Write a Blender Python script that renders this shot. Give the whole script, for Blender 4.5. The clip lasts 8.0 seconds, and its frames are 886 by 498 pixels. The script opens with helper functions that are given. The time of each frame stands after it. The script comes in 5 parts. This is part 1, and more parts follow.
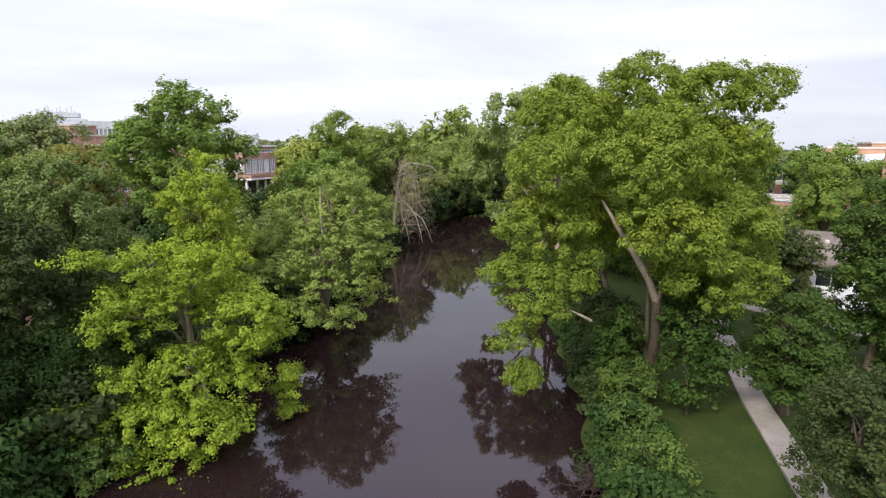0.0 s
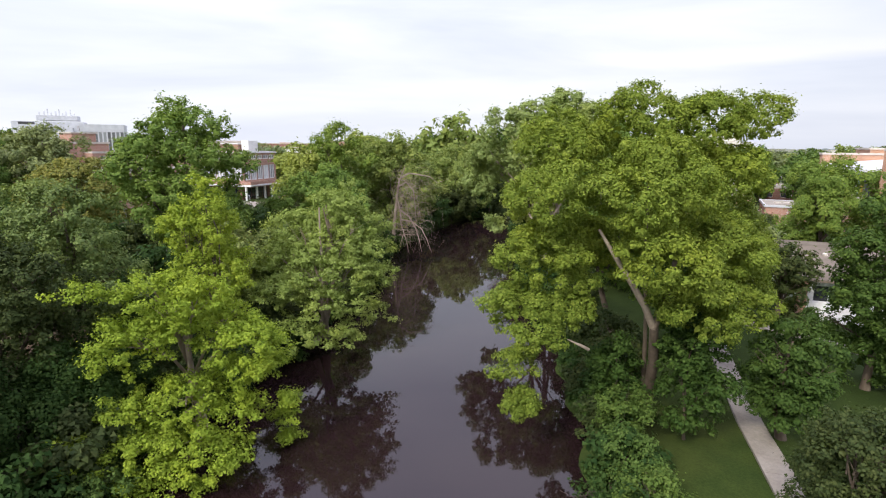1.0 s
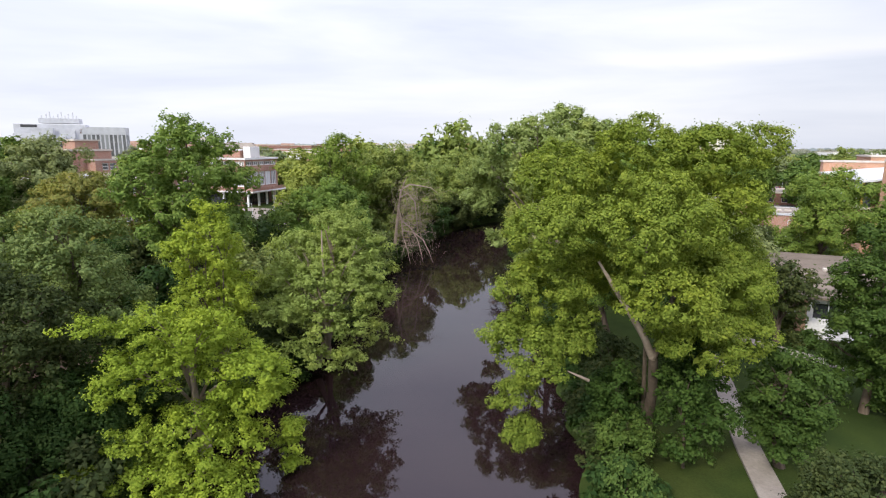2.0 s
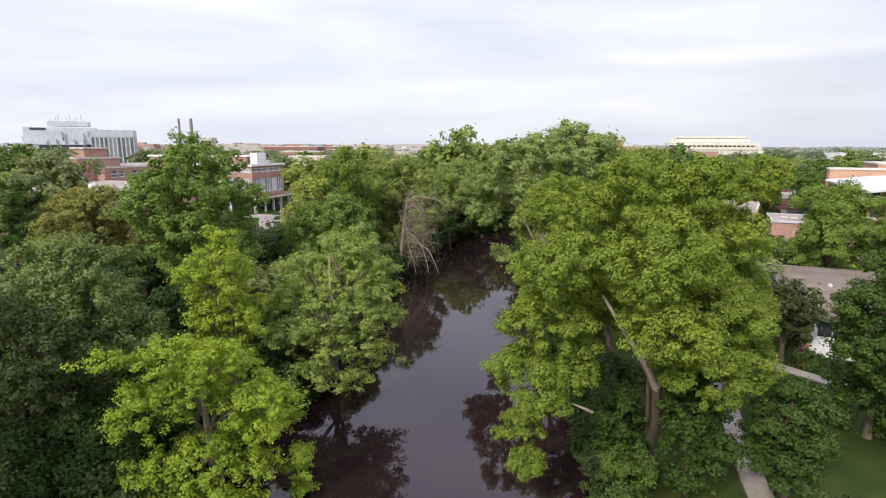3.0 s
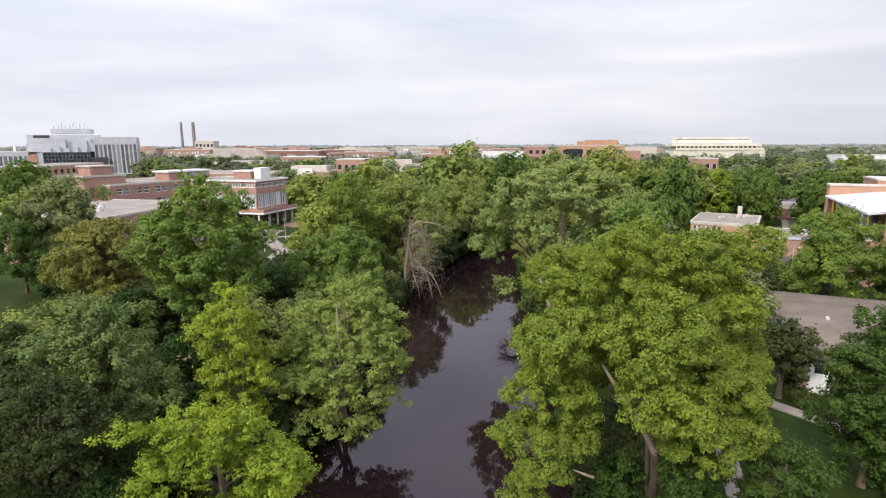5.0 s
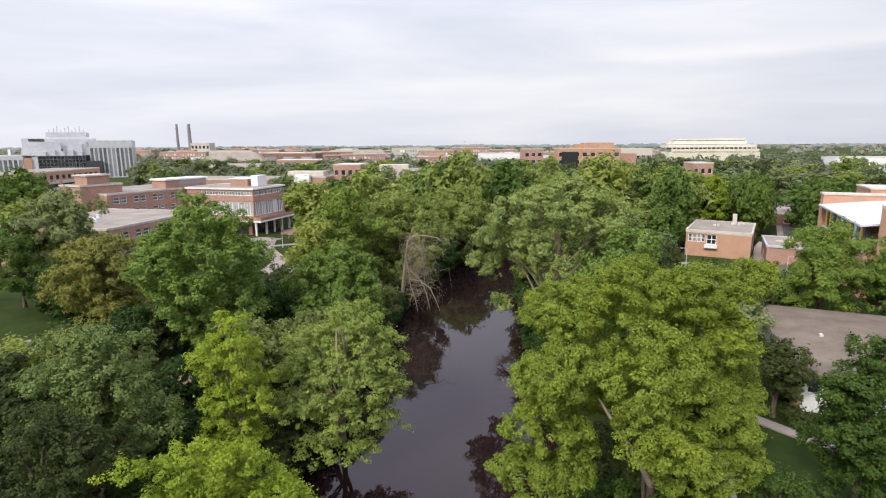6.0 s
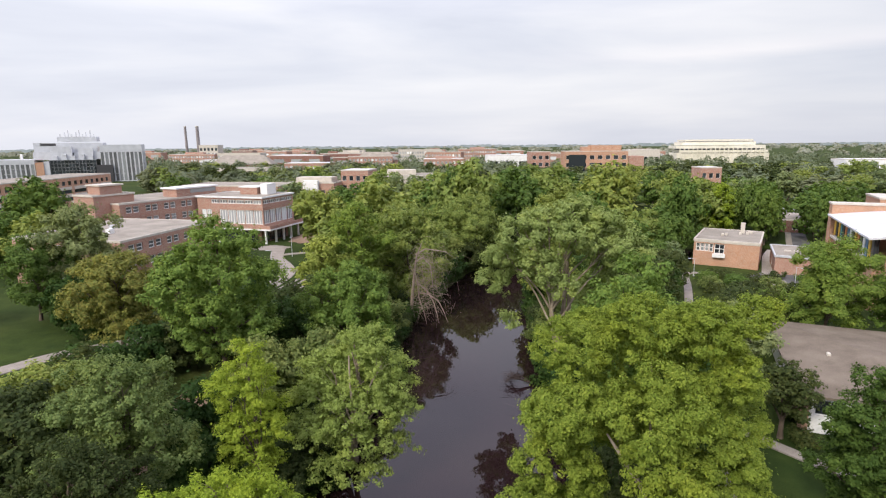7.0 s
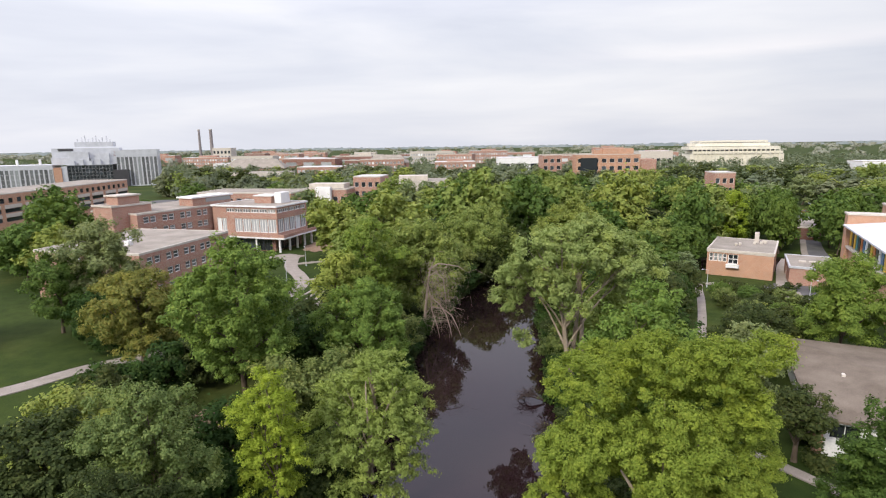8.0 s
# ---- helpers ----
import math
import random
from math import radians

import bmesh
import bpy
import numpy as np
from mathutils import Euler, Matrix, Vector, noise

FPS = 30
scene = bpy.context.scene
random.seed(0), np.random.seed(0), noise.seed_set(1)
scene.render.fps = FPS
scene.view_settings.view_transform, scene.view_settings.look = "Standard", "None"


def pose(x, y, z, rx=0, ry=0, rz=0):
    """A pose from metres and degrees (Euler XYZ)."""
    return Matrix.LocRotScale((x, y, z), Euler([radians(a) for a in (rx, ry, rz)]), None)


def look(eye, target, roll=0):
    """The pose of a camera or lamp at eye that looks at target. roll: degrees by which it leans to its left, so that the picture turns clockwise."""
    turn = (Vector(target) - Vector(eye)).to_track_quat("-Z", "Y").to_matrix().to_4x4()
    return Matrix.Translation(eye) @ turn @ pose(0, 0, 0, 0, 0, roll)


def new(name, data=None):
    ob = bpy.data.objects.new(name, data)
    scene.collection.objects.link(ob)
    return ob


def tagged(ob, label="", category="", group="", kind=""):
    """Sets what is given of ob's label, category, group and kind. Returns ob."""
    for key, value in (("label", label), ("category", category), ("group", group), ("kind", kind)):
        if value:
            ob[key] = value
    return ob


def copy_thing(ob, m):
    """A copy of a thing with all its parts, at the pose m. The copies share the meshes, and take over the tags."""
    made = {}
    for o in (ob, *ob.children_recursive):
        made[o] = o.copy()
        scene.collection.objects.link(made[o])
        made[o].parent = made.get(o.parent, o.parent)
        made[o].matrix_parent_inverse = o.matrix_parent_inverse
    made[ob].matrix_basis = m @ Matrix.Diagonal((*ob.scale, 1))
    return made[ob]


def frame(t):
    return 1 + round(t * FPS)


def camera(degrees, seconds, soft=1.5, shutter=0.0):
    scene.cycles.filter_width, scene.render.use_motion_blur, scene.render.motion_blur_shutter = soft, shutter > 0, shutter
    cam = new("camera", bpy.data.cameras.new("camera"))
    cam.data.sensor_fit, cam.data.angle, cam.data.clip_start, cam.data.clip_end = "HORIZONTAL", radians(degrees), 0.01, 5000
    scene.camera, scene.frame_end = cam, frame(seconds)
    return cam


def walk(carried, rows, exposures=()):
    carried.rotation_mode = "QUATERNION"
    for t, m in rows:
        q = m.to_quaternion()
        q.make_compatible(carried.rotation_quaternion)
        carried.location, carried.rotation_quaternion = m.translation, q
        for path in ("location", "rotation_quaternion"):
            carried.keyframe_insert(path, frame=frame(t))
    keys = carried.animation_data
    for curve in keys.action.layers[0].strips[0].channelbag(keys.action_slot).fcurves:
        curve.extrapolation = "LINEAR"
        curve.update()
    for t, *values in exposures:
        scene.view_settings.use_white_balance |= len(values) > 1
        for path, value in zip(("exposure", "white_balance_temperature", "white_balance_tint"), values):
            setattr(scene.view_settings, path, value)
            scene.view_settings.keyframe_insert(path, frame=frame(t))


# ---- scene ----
cam = camera(78.47, 8.0, soft=1.2)
PATH = [
    (0, (0.105, -0.150, 15.577), (0.124, 9.670, 13.686), 0.71),
    (0.5, (0.179, -0.075, 16.393), (0.191, 9.745, 14.502), 0.60),
    (1, (0.189, -0.023, 17.245), (0.210, 9.798, 15.357), 0.51),
    (1.5, (0.183, -0.005, 18.163), (0.205, 9.815, 16.275), 0.46),
    (3, (0.125, -0.209, 21.218), (0.020, 9.607, 19.312), 0.24),
    (3.5, (0.094, -0.340, 22.305), (-0.055, 9.476, 20.397), 0.10),
    (4, (0.092, -0.487, 23.442), (-0.088, 9.327, 21.533), -0.01),
    (4.5, (0.016, -0.577, 24.620), (-0.162, 9.236, 22.703), -0.09),
    (6, (-0.175, -0.654, 28.111), (-0.258, 9.159, 26.188), -0.32),
    (6.5, (-0.320, -0.784, 29.352), (-0.436, 9.029, 27.429), -0.42),
    (7, (-0.459, -1.072, 30.700), (-0.668, 8.739, 28.775), -0.54),
    (7.5, (-0.590, -1.323, 32.084), (-0.918, 8.484, 30.157), -0.69),
    (8, (-0.765, -1.444, 33.344), (-1.177, 8.362, 31.427), -0.83),
]
EXPOSURES = [(0.0, 0.28, 6280, 10), (4.0, 0.13, 6380, 10), (8.0, 0.07, 6470, 10)]
walk(cam, [(t, look(eye, target, roll)) for t, eye, target, roll in PATH], EXPOSURES)

# ---------------------------------------------------------------- sky, sun
SUN_EL, SUN_AZ = 38.0, 214.0   # degrees; azimuth clockwise from +y: behind the eye, a little to its left
world = bpy.data.worlds.new("world")
scene.world = world
world.use_nodes = True


def link(tree, a, b):
    tree.links.new(a, b)


def sky_world():
    t = world.node_tree
    t.nodes.clear()
    N = t.nodes.new
    out, bg = N("ShaderNodeOutputWorld"), N("ShaderNodeBackground")
    sky = N("ShaderNodeTexSky")
    sky.sky_type, sky.sun_disc = "NISHITA", False
    sky.sun_elevation, sky.sun_rotation = radians(SUN_EL), radians(SUN_AZ)
    sky.air_density, sky.dust_density = 1.0, 3.0
    gain = N("ShaderNodeMix")
    gain.data_type, gain.blend_type = "RGBA", "MULTIPLY"
    gain.inputs["Factor"].default_value = 1.0
    link(t, sky.outputs[0], gain.inputs["A"])
    gain.inputs["B"].default_value = (0.10, 0.10, 0.10, 1)
    co, mp = N("ShaderNodeTexCoord"), N("ShaderNodeMapping")
    mp.inputs["Scale"].default_value = (0.8, 0.7, 5.0)
    mp.inputs["Rotation"].default_value = (radians(-1.5), radians(2.0), 0)
    link(t, co.outputs["Generated"], mp.inputs["Vector"])
    no = N("ShaderNodeTexNoise")
    no.inputs["Scale"].default_value, no.inputs["Detail"].default_value = 1.7, 5.0
    no.inputs["Roughness"].default_value, no.inputs["Distortion"].default_value = 0.52, 0.35
    link(t, mp.outputs[0], no.inputs["Vector"])
    ramp = N("ShaderNodeValToRGB")
    e = ramp.color_ramp.elements
    e[0].position, e[0].color = 0.28, (0.640, 0.662, 0.765, 1)
    e[1].position, e[1].color = 0.74, (1.00, 0.985, 1.01, 1)
    m = e.new(0.50)
    m.color = (0.80, 0.815, 0.895, 1)
    link(t, no.outputs["Fac"], ramp.inputs["Fac"])
    # one long bright streak of cloud low over the horizon
    way = N("ShaderNodeSeparateXYZ")
    link(t, co.outputs["Generated"], way.inputs[0])
    wave = N("ShaderNodeMath")
    wave.operation = "MULTIPLY_ADD"
    wave.inputs[1].default_value = 0.030
    link(t, no.outputs["Fac"], wave.inputs[0])
    link(t, way.outputs["Z"], wave.inputs[2])
    streak, side = N("ShaderNodeValToRGB"), N("ShaderNodeMapRange")
    k = streak.color_ramp.elements
    k[0].position, k[0].color = 0.138, (0, 0, 0, 1)
    k[1].position, k[1].color = 0.176, (0, 0, 0, 1)
    k.new(0.153).color = (0.15, 0.115, 0.085, 1)
    link(t, wave.outputs[0], streak.inputs["Fac"])
    side.inputs["From Min"].default_value, side.inputs["From Max"].default_value = 0.05, 0.42
    link(t, way.outputs["X"], side.inputs["Value"])
    lit = N("ShaderNodeMix")
    lit.data_type, lit.blend_type = "RGBA", "ADD"
    link(t, side.outputs["Result"], lit.inputs["Factor"])
    link(t, ramp.outputs[0], lit.inputs["A"])
    link(t, streak.outputs[0], lit.inputs["B"])
    mix = N("ShaderNodeMix")
    mix.data_type = "RGBA"
    mix.inputs["Factor"].default_value = 0.88
    link(t, gain.outputs["Result"], mix.inputs["A"])
    link(t, lit.outputs["Result"], mix.inputs["B"])
    # an overcast dome: about twice as bright overhead as near the horizon
    sep, rise = N("ShaderNodeSeparateXYZ"), N("ShaderNodeMapRange")
    link(t, co.outputs["Generated"], sep.inputs[0])
    link(t, sep.outputs["Z"], rise.inputs["Value"])
    rise.interpolation_type = "SMOOTHSTEP"
    for k, v in (("From Min", 0.12), ("From Max", 0.85), ("To Min", 1.0), ("To Max", 2.1)):
        rise.inputs[k].default_value = v
    tint = N("ShaderNodeMix")
    tint.data_type, tint.blend_type = "RGBA", "MULTIPLY"
    high = N("ShaderNodeMapRange")
    high.inputs["From Min"].default_value, high.inputs["From Max"].default_value = 0.2, 0.6
    link(t, sep.outputs["Z"], high.inputs["Value"])
    link(t, high.outputs["Result"], tint.inputs["Factor"])
    link(t, mix.outputs["Result"], tint.inputs["A"])
    tint.inputs["B"].default_value = (0.985, 0.94, 1.07, 1)
    link(t, tint.outputs["Result"], bg.inputs["Color"])
    lean, both = N("ShaderNodeMapRange"), N("ShaderNodeMath")
    both.operation = "MULTIPLY"
    for k, v in (("From Min", -0.6), ("From Max", 0.6), ("To Min", 1.07), ("To Max", 0.93)):
        lean.inputs[k].default_value = v
    link(t, sep.outputs["X"], lean.inputs["Value"])
    link(t, rise.outputs["Result"], both.inputs[0])
    link(t, lean.outputs["Result"], both.inputs[1])
    link(t, both.outputs[0], bg.inputs["Strength"])
    link(t, bg.outputs[0], out.inputs["Surface"])


sky_world()
sun = new("sun", bpy.data.lights.new("sun", "SUN"))
sun.data.energy, sun.data.angle, sun.data.color = 3.0, radians(12), (1.0, 0.93, 0.80)
az = radians(SUN_AZ)
sun_from = Vector((math.sin(az) * math.cos(radians(SUN_EL)), math.cos(az) * math.cos(radians(SUN_EL)), math.sin(radians(SUN_EL))))
sun.matrix_world = look(sun_from * 300, (0, 0, 0))

# ---------------------------------------------------------------- materials


def shader(name, rough=0.8, metal=0.0, spec=0.3):
    mat = bpy.data.materials.new(name)
    mat.use_nodes = True
    t = mat.node_tree
    b = t.nodes["Principled BSDF"]
    b.inputs["Roughness"].default_value, b.inputs["Metallic"].default_value = rough, metal
    b.inputs["Specular IOR Level"].default_value = spec
    return mat, t, b


def noise_node(t, scale, detail=4.0, rough=0.55, coord="Object", stretch=(1, 1, 1)):
    co, mp, no = t.nodes.new("ShaderNodeTexCoord"), t.nodes.new("ShaderNodeMapping"), t.nodes.new("ShaderNodeTexNoise")
    mp.inputs["Scale"].default_value = stretch
    link(t, co.outputs[coord], mp.inputs["Vector"])
    link(t, mp.outputs[0], no.inputs["Vector"])
    no.inputs["Scale"].default_value, no.inputs["Detail"].default_value, no.inputs["Roughness"].default_value = scale, detail, rough
    return no


def ramp_node(t, src, stops):
    r = t.nodes.new("ShaderNodeValToRGB")
    e = r.color_ramp.elements
    while len(e) < len(stops):
        e.new(0.5)
    for el, (p, c) in zip(e, stops):
        el.position, el.color = p, (*c, 1)
    link(t, src, r.inputs["Fac"])
    return r.outputs["Color"]


def mix_node(t, fac, a, b, blend="MIX"):
    m = t.nodes.new("ShaderNodeMix")
    m.data_type, m.blend_type = "RGBA", blend
    for sock, v in ((m.inputs["Factor"], fac), (m.inputs["A"], a), (m.inputs["B"], b)):
        if hasattr(v, "links"):
            link(t, v, sock)
        elif isinstance(v, tuple):
            sock.default_value = (*v, 1)
        else:
            sock.default_value = v
    return m.outputs["Result"]


def bump_node(t, b, src, strength, dist):
    bu = t.nodes.new("ShaderNodeBump")
    bu.inputs["Strength"].default_value, bu.inputs["Distance"].default_value = strength, dist
    link(t, src, bu.inputs["Height"])
    link(t, bu.outputs[0], b.inputs["Normal"])


def leaf_material(name, dark, mid, light, glow=0.25):
    """Leaves: three tones by leaf, a slow drift of tone through the crown, light through the blade."""
    mat, t, b = shader(name, 0.62, 0.0, 0.06)
    geo = t.nodes.new("ShaderNodeNewGeometry")
    dark, light = (tuple(0.80 * a + 0.20 * m for a, m in zip(c, mid)) for c in (dark, light))
    col = ramp_node(t, geo.outputs["Random Per Island"], [(0.0, dark), (0.5, mid), (1.0, light)])
    no = noise_node(t, 0.33, 3.0)
    tone = ramp_node(t, no.outputs["Fac"], [(0.32, (0.76, 0.80, 0.74)), (0.52, (1, 1, 1)), (0.70, (1.20, 1.12, 0.88))])
    col = mix_node(t, 0.8, col, tone, "MULTIPLY")
    info = t.nodes.new("ShaderNodeObjectInfo")
    odd = ramp_node(t, info.outputs["Random"], [(0.0, (0.86, 0.91, 0.86)), (0.5, (1, 1, 1)), (1.0, (1.16, 1.07, 0.88))])
    col = mix_node(t, 0.8, col, odd, "MULTIPLY")
    link(t, col, b.inputs["Base Color"])
    tr = t.nodes.new("ShaderNodeBsdfTranslucent")
    link(t, mix_node(t, 1.0, col, (1.5, 1.45, 0.8), "MULTIPLY"), tr.inputs["Color"])
    mx = t.nodes.new("ShaderNodeMixShader")
    mx.inputs[0].default_value = glow
    link(t, b.outputs[0], mx.inputs[1])
    link(t, tr.outputs[0], mx.inputs[2])
    link(t, mx.outputs[0], t.nodes["Material Output"].inputs["Surface"])
    return mat


LEAF_BRIGHT = leaf_material("leaf_yellow_green", (0.157, 0.228, 0.028), (0.245, 0.322, 0.037), (0.330, 0.399, 0.053))
LEAF_BIG = leaf_material("leaf_fresh_green", (0.106, 0.160, 0.027), (0.168, 0.236, 0.038), (0.245, 0.305, 0.056))
LEAF_MID = leaf_material("leaf_mid_green", (0.122, 0.176, 0.046), (0.191, 0.246, 0.065), (0.273, 0.313, 0.094))
LEAF_OLIVE = leaf_material("leaf_olive_green", (0.106, 0.148, 0.047), (0.165, 0.208, 0.064), (0.238, 0.269, 0.090))
LEAF_GREEN = leaf_material("leaf_full_green", (0.057, 0.104, 0.026), (0.091, 0.150, 0.035), (0.137, 0.200, 0.052))
LEAF_DRY = leaf_material("leaf_dry_olive", (0.090, 0.137, 0.045), (0.143, 0.198, 0.062), (0.210, 0.261, 0.088))
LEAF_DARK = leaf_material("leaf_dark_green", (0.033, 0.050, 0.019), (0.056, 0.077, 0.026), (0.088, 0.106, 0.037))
LEAF_SHADE = leaf_material("leaf_shade_green", (0.022, 0.049, 0.014), (0.038, 0.075, 0.019), (0.063, 0.102, 0.027))
LEAF_GREY = leaf_material("leaf_grey_green", (0.114, 0.156, 0.077), (0.167, 0.215, 0.102), (0.230, 0.275, 0.129))
# far woods: the paling of haze is mixed into the leaf colour
LEAF_FAR = leaf_material("leaf_hazed_green", (0.108, 0.137, 0.086), (0.148, 0.179, 0.115), (0.193, 0.224, 0.149))
LEAF_PALE = leaf_material("leaf_pale_olive", (0.168, 0.226, 0.055), (0.240, 0.305, 0.076), (0.310, 0.372, 0.110))
# horizon woods: greyed further, thicker haze put into the colour
LEAF_HORIZON = leaf_material("leaf_hazed_grey", (0.200, 0.226, 0.211), (0.248, 0.276, 0.261), (0.301, 0.326, 0.312))
LEAF_PALE_GREY = leaf_material("leaf_pale_grey_green", (0.161, 0.219, 0.068), (0.232, 0.294, 0.094), (0.313, 0.367, 0.130))
LEAF_FRESH = leaf_material("leaf_clear_green", (0.088, 0.150, 0.033), (0.137, 0.212, 0.045), (0.201, 0.274, 0.066))
LEAF_DEEP = leaf_material("leaf_deep_full_green", (0.038, 0.074, 0.018), (0.062, 0.108, 0.024), (0.094, 0.148, 0.036))
LEAF_ORANGE = leaf_material("leaf_turning", (0.124, 0.158, 0.042), (0.205, 0.212, 0.055), (0.290, 0.250, 0.070))
LEAF_WILLOW = leaf_material("leaf_willow", (0.148, 0.204, 0.050), (0.216, 0.276, 0.070), (0.290, 0.342, 0.098))


def plain(name, c1, c2, scale, rough=0.85, bump=0.0, dist=0.02, spec=0.25, metal=0.0, fine=0.0, coord="Object", stretch=(1, 1, 1)):
    """Two tones by a coarse and a fine noise."""
    mat, t, b = shader(name, rough, metal, spec)
    no = noise_node(t, scale, 5.0, 0.6, coord, stretch)
    col = ramp_node(t, no.outputs["Fac"], [(0.33, c1), (0.67, c2)])
    if fine:
        n2 = noise_node(t, fine, 3.0, 0.6, coord, stretch)
        col = mix_node(t, 0.5, col, ramp_node(t, n2.outputs["Fac"], [(0.3, (0.72, 0.72, 0.72)), (0.7, (1.18, 1.18, 1.18))]), "MULTIPLY")
        if bump:
            bump_node(t, b, n2.outputs["Fac"], bump, dist)
    link(t, col, b.inputs["Base Color"])
    return mat


def brick_material(name, c1, c2, mortar):
    """Brick courses 7.5 cm high at true size, with weathering."""
    mat, t, b = shader(name, 0.9, 0.0, 0.2)
    uv, br = t.nodes.new("ShaderNodeUVMap"), t.nodes.new("ShaderNodeTexBrick")
    link(t, uv.outputs[0], br.inputs["Vector"])
    br.inputs["Scale"].default_value = 1.0
    br.inputs["Brick Width"].default_value, br.inputs["Row Height"].default_value = 0.225, 0.075
    br.inputs["Mortar Size"].default_value = 0.006
    br.inputs["Color1"].default_value, br.inputs["Color2"].default_value, br.inputs["Mortar"].default_value = (*c1, 1), (*c2, 1), (*mortar, 1)
    no = noise_node(t, 0.35, 5.0)
    col = mix_node(t, 0.7, br.outputs["Color"], ramp_node(t, no.outputs["Fac"], [(0.3, (0.80, 0.80, 0.82)), (0.7, (1.12, 1.10, 1.08))]), "MULTIPLY")
    link(t, col, b.inputs["Base Color"])
    return mat


def glass_material(name, tint, rough=0.06):
    mat, t, b = shader(name, rough, 0.0, 0.8)
    info = t.nodes.new("ShaderNodeObjectInfo")
    col = ramp_node(t, info.outputs["Random"], [(0.0, tuple(v * 0.6 for v in tint)), (0.6, tint), (1.0, tuple(min(1, v * 2.2) for v in tint))])
    link(t, col, b.inputs["Base Color"])
    return mat


BRICK_RED = brick_material("brick_red_brown", (0.330, 0.180, 0.130), (0.395, 0.226, 0.166), (0.44, 0.37, 0.31))
BRICK_ORANGE = brick_material("brick_orange", (0.400, 0.220, 0.135), (0.465, 0.268, 0.172), (0.50, 0.39, 0.30))
BRICK_DARK = brick_material("brick_dark", (0.200, 0.095, 0.070), (0.250, 0.125, 0.092), (0.26, 0.22, 0.20))
CONCRETE = plain("concrete", (0.46, 0.42, 0.36), (0.58, 0.54, 0.47), 0.6, 0.85, 0.2, 0.01, fine=9.0)
PATH_MAT = plain("path_concrete", (0.245, 0.216, 0.182), (0.315, 0.282, 0.242), 0.5, 0.9, 0.2, 0.01, fine=6.0)
WHITE = plain("white_paint", (0.66, 0.66, 0.64), (0.78, 0.78, 0.76), 0.4, 0.6, fine=5.0)
GREY_METAL = plain("grey_metal_cladding", (0.42, 0.44, 0.46), (0.54, 0.56, 0.58), 0.2, 0.45, spec=0.5, fine=2.0)
ROOF_GREY = plain("roof_gravel", (0.225, 0.202, 0.165), (0.325, 0.296, 0.248), 0.22, 0.95, 0.3, 0.02, fine=4.0)
ROOF_TAN = plain("roof_shingle_tan", (0.128, 0.104, 0.077), (0.198, 0.166, 0.128), 0.25, 0.95, 0.4, 0.02, fine=7.0)
ROOF_WHITE = plain("roof_membrane_white", (0.48, 0.49, 0.51), (0.64, 0.65, 0.67), 0.25, 0.7, fine=3.0)
ASPHALT = plain("asphalt", (0.085, 0.085, 0.088), (0.130, 0.128, 0.126), 0.3, 0.9, 0.3, 0.01, fine=8.0)
GLASS_DARK = glass_material("window_glass", (0.030, 0.036, 0.042))
GLASS_MIXED = glass_material("window_glass_half_blind", (0.13, 0.14, 0.14), 0.2)
# pale panes; on far blocks the colour stands for haze over dark glass
GLASS_PALE = glass_material("window_glass_pale", (0.40, 0.42, 0.42), 0.25)
DARK_METAL = plain("dark_metal", (0.030, 0.030, 0.032), (0.055, 0.055, 0.058), 1.0, 0.5, spec=0.5)
BARK = plain("bark", (0.070, 0.052, 0.038), (0.150, 0.118, 0.088), 1.2, 0.95, 0.6, 0.03, fine=7.0, stretch=(1, 1, 0.3))
BARK_PALE = plain("bark_pale", (0.200, 0.155, 0.110), (0.360, 0.300, 0.225), 0.9, 0.9, 0.5, 0.02, fine=6.0, stretch=(1, 1, 0.35))
BARK_LIMB = plain("bark_stripped", (0.240, 0.195, 0.148), (0.350, 0.292, 0.228), 1.2, 0.9, 0.3, 0.01, fine=6.0)
STACK_GREY = plain("stack_grey", (0.190, 0.172, 0.168), (0.265, 0.242, 0.236), 0.1, 0.9, fine=1.0)
DEAD_WOOD = plain("dead_wood", (0.210, 0.165, 0.125), (0.330, 0.272, 0.215), 1.0, 0.95, fine=5.0)
WET_WOOD = plain("wet_wood", (0.040, 0.026, 0.022), (0.085, 0.060, 0.050), 1.0, 0.7, fine=5.0)
# damp litter, its colour also taken down for the deep tree shade
SHADED_LITTER = plain("leaf_litter_in_shade", (0.012, 0.011, 0.008), (0.030, 0.026, 0.018), 0.8, 0.95, 0.5, 0.03, fine=9.0)
SOIL = plain("bare_soil", (0.200, 0.130, 0.085), (0.300, 0.215, 0.150), 0.4, 0.95, 0.4, 0.02, fine=5.0)



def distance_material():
    """Blue-grey woods several kilometres off, their haze put in as a glow of its own."""
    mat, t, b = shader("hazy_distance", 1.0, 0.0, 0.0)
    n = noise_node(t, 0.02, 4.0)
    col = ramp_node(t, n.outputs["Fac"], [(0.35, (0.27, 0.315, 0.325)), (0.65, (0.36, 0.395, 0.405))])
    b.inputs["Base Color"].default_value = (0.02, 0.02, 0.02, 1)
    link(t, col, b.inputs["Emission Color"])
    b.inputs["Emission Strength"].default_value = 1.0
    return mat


DISTANCE = distance_material()


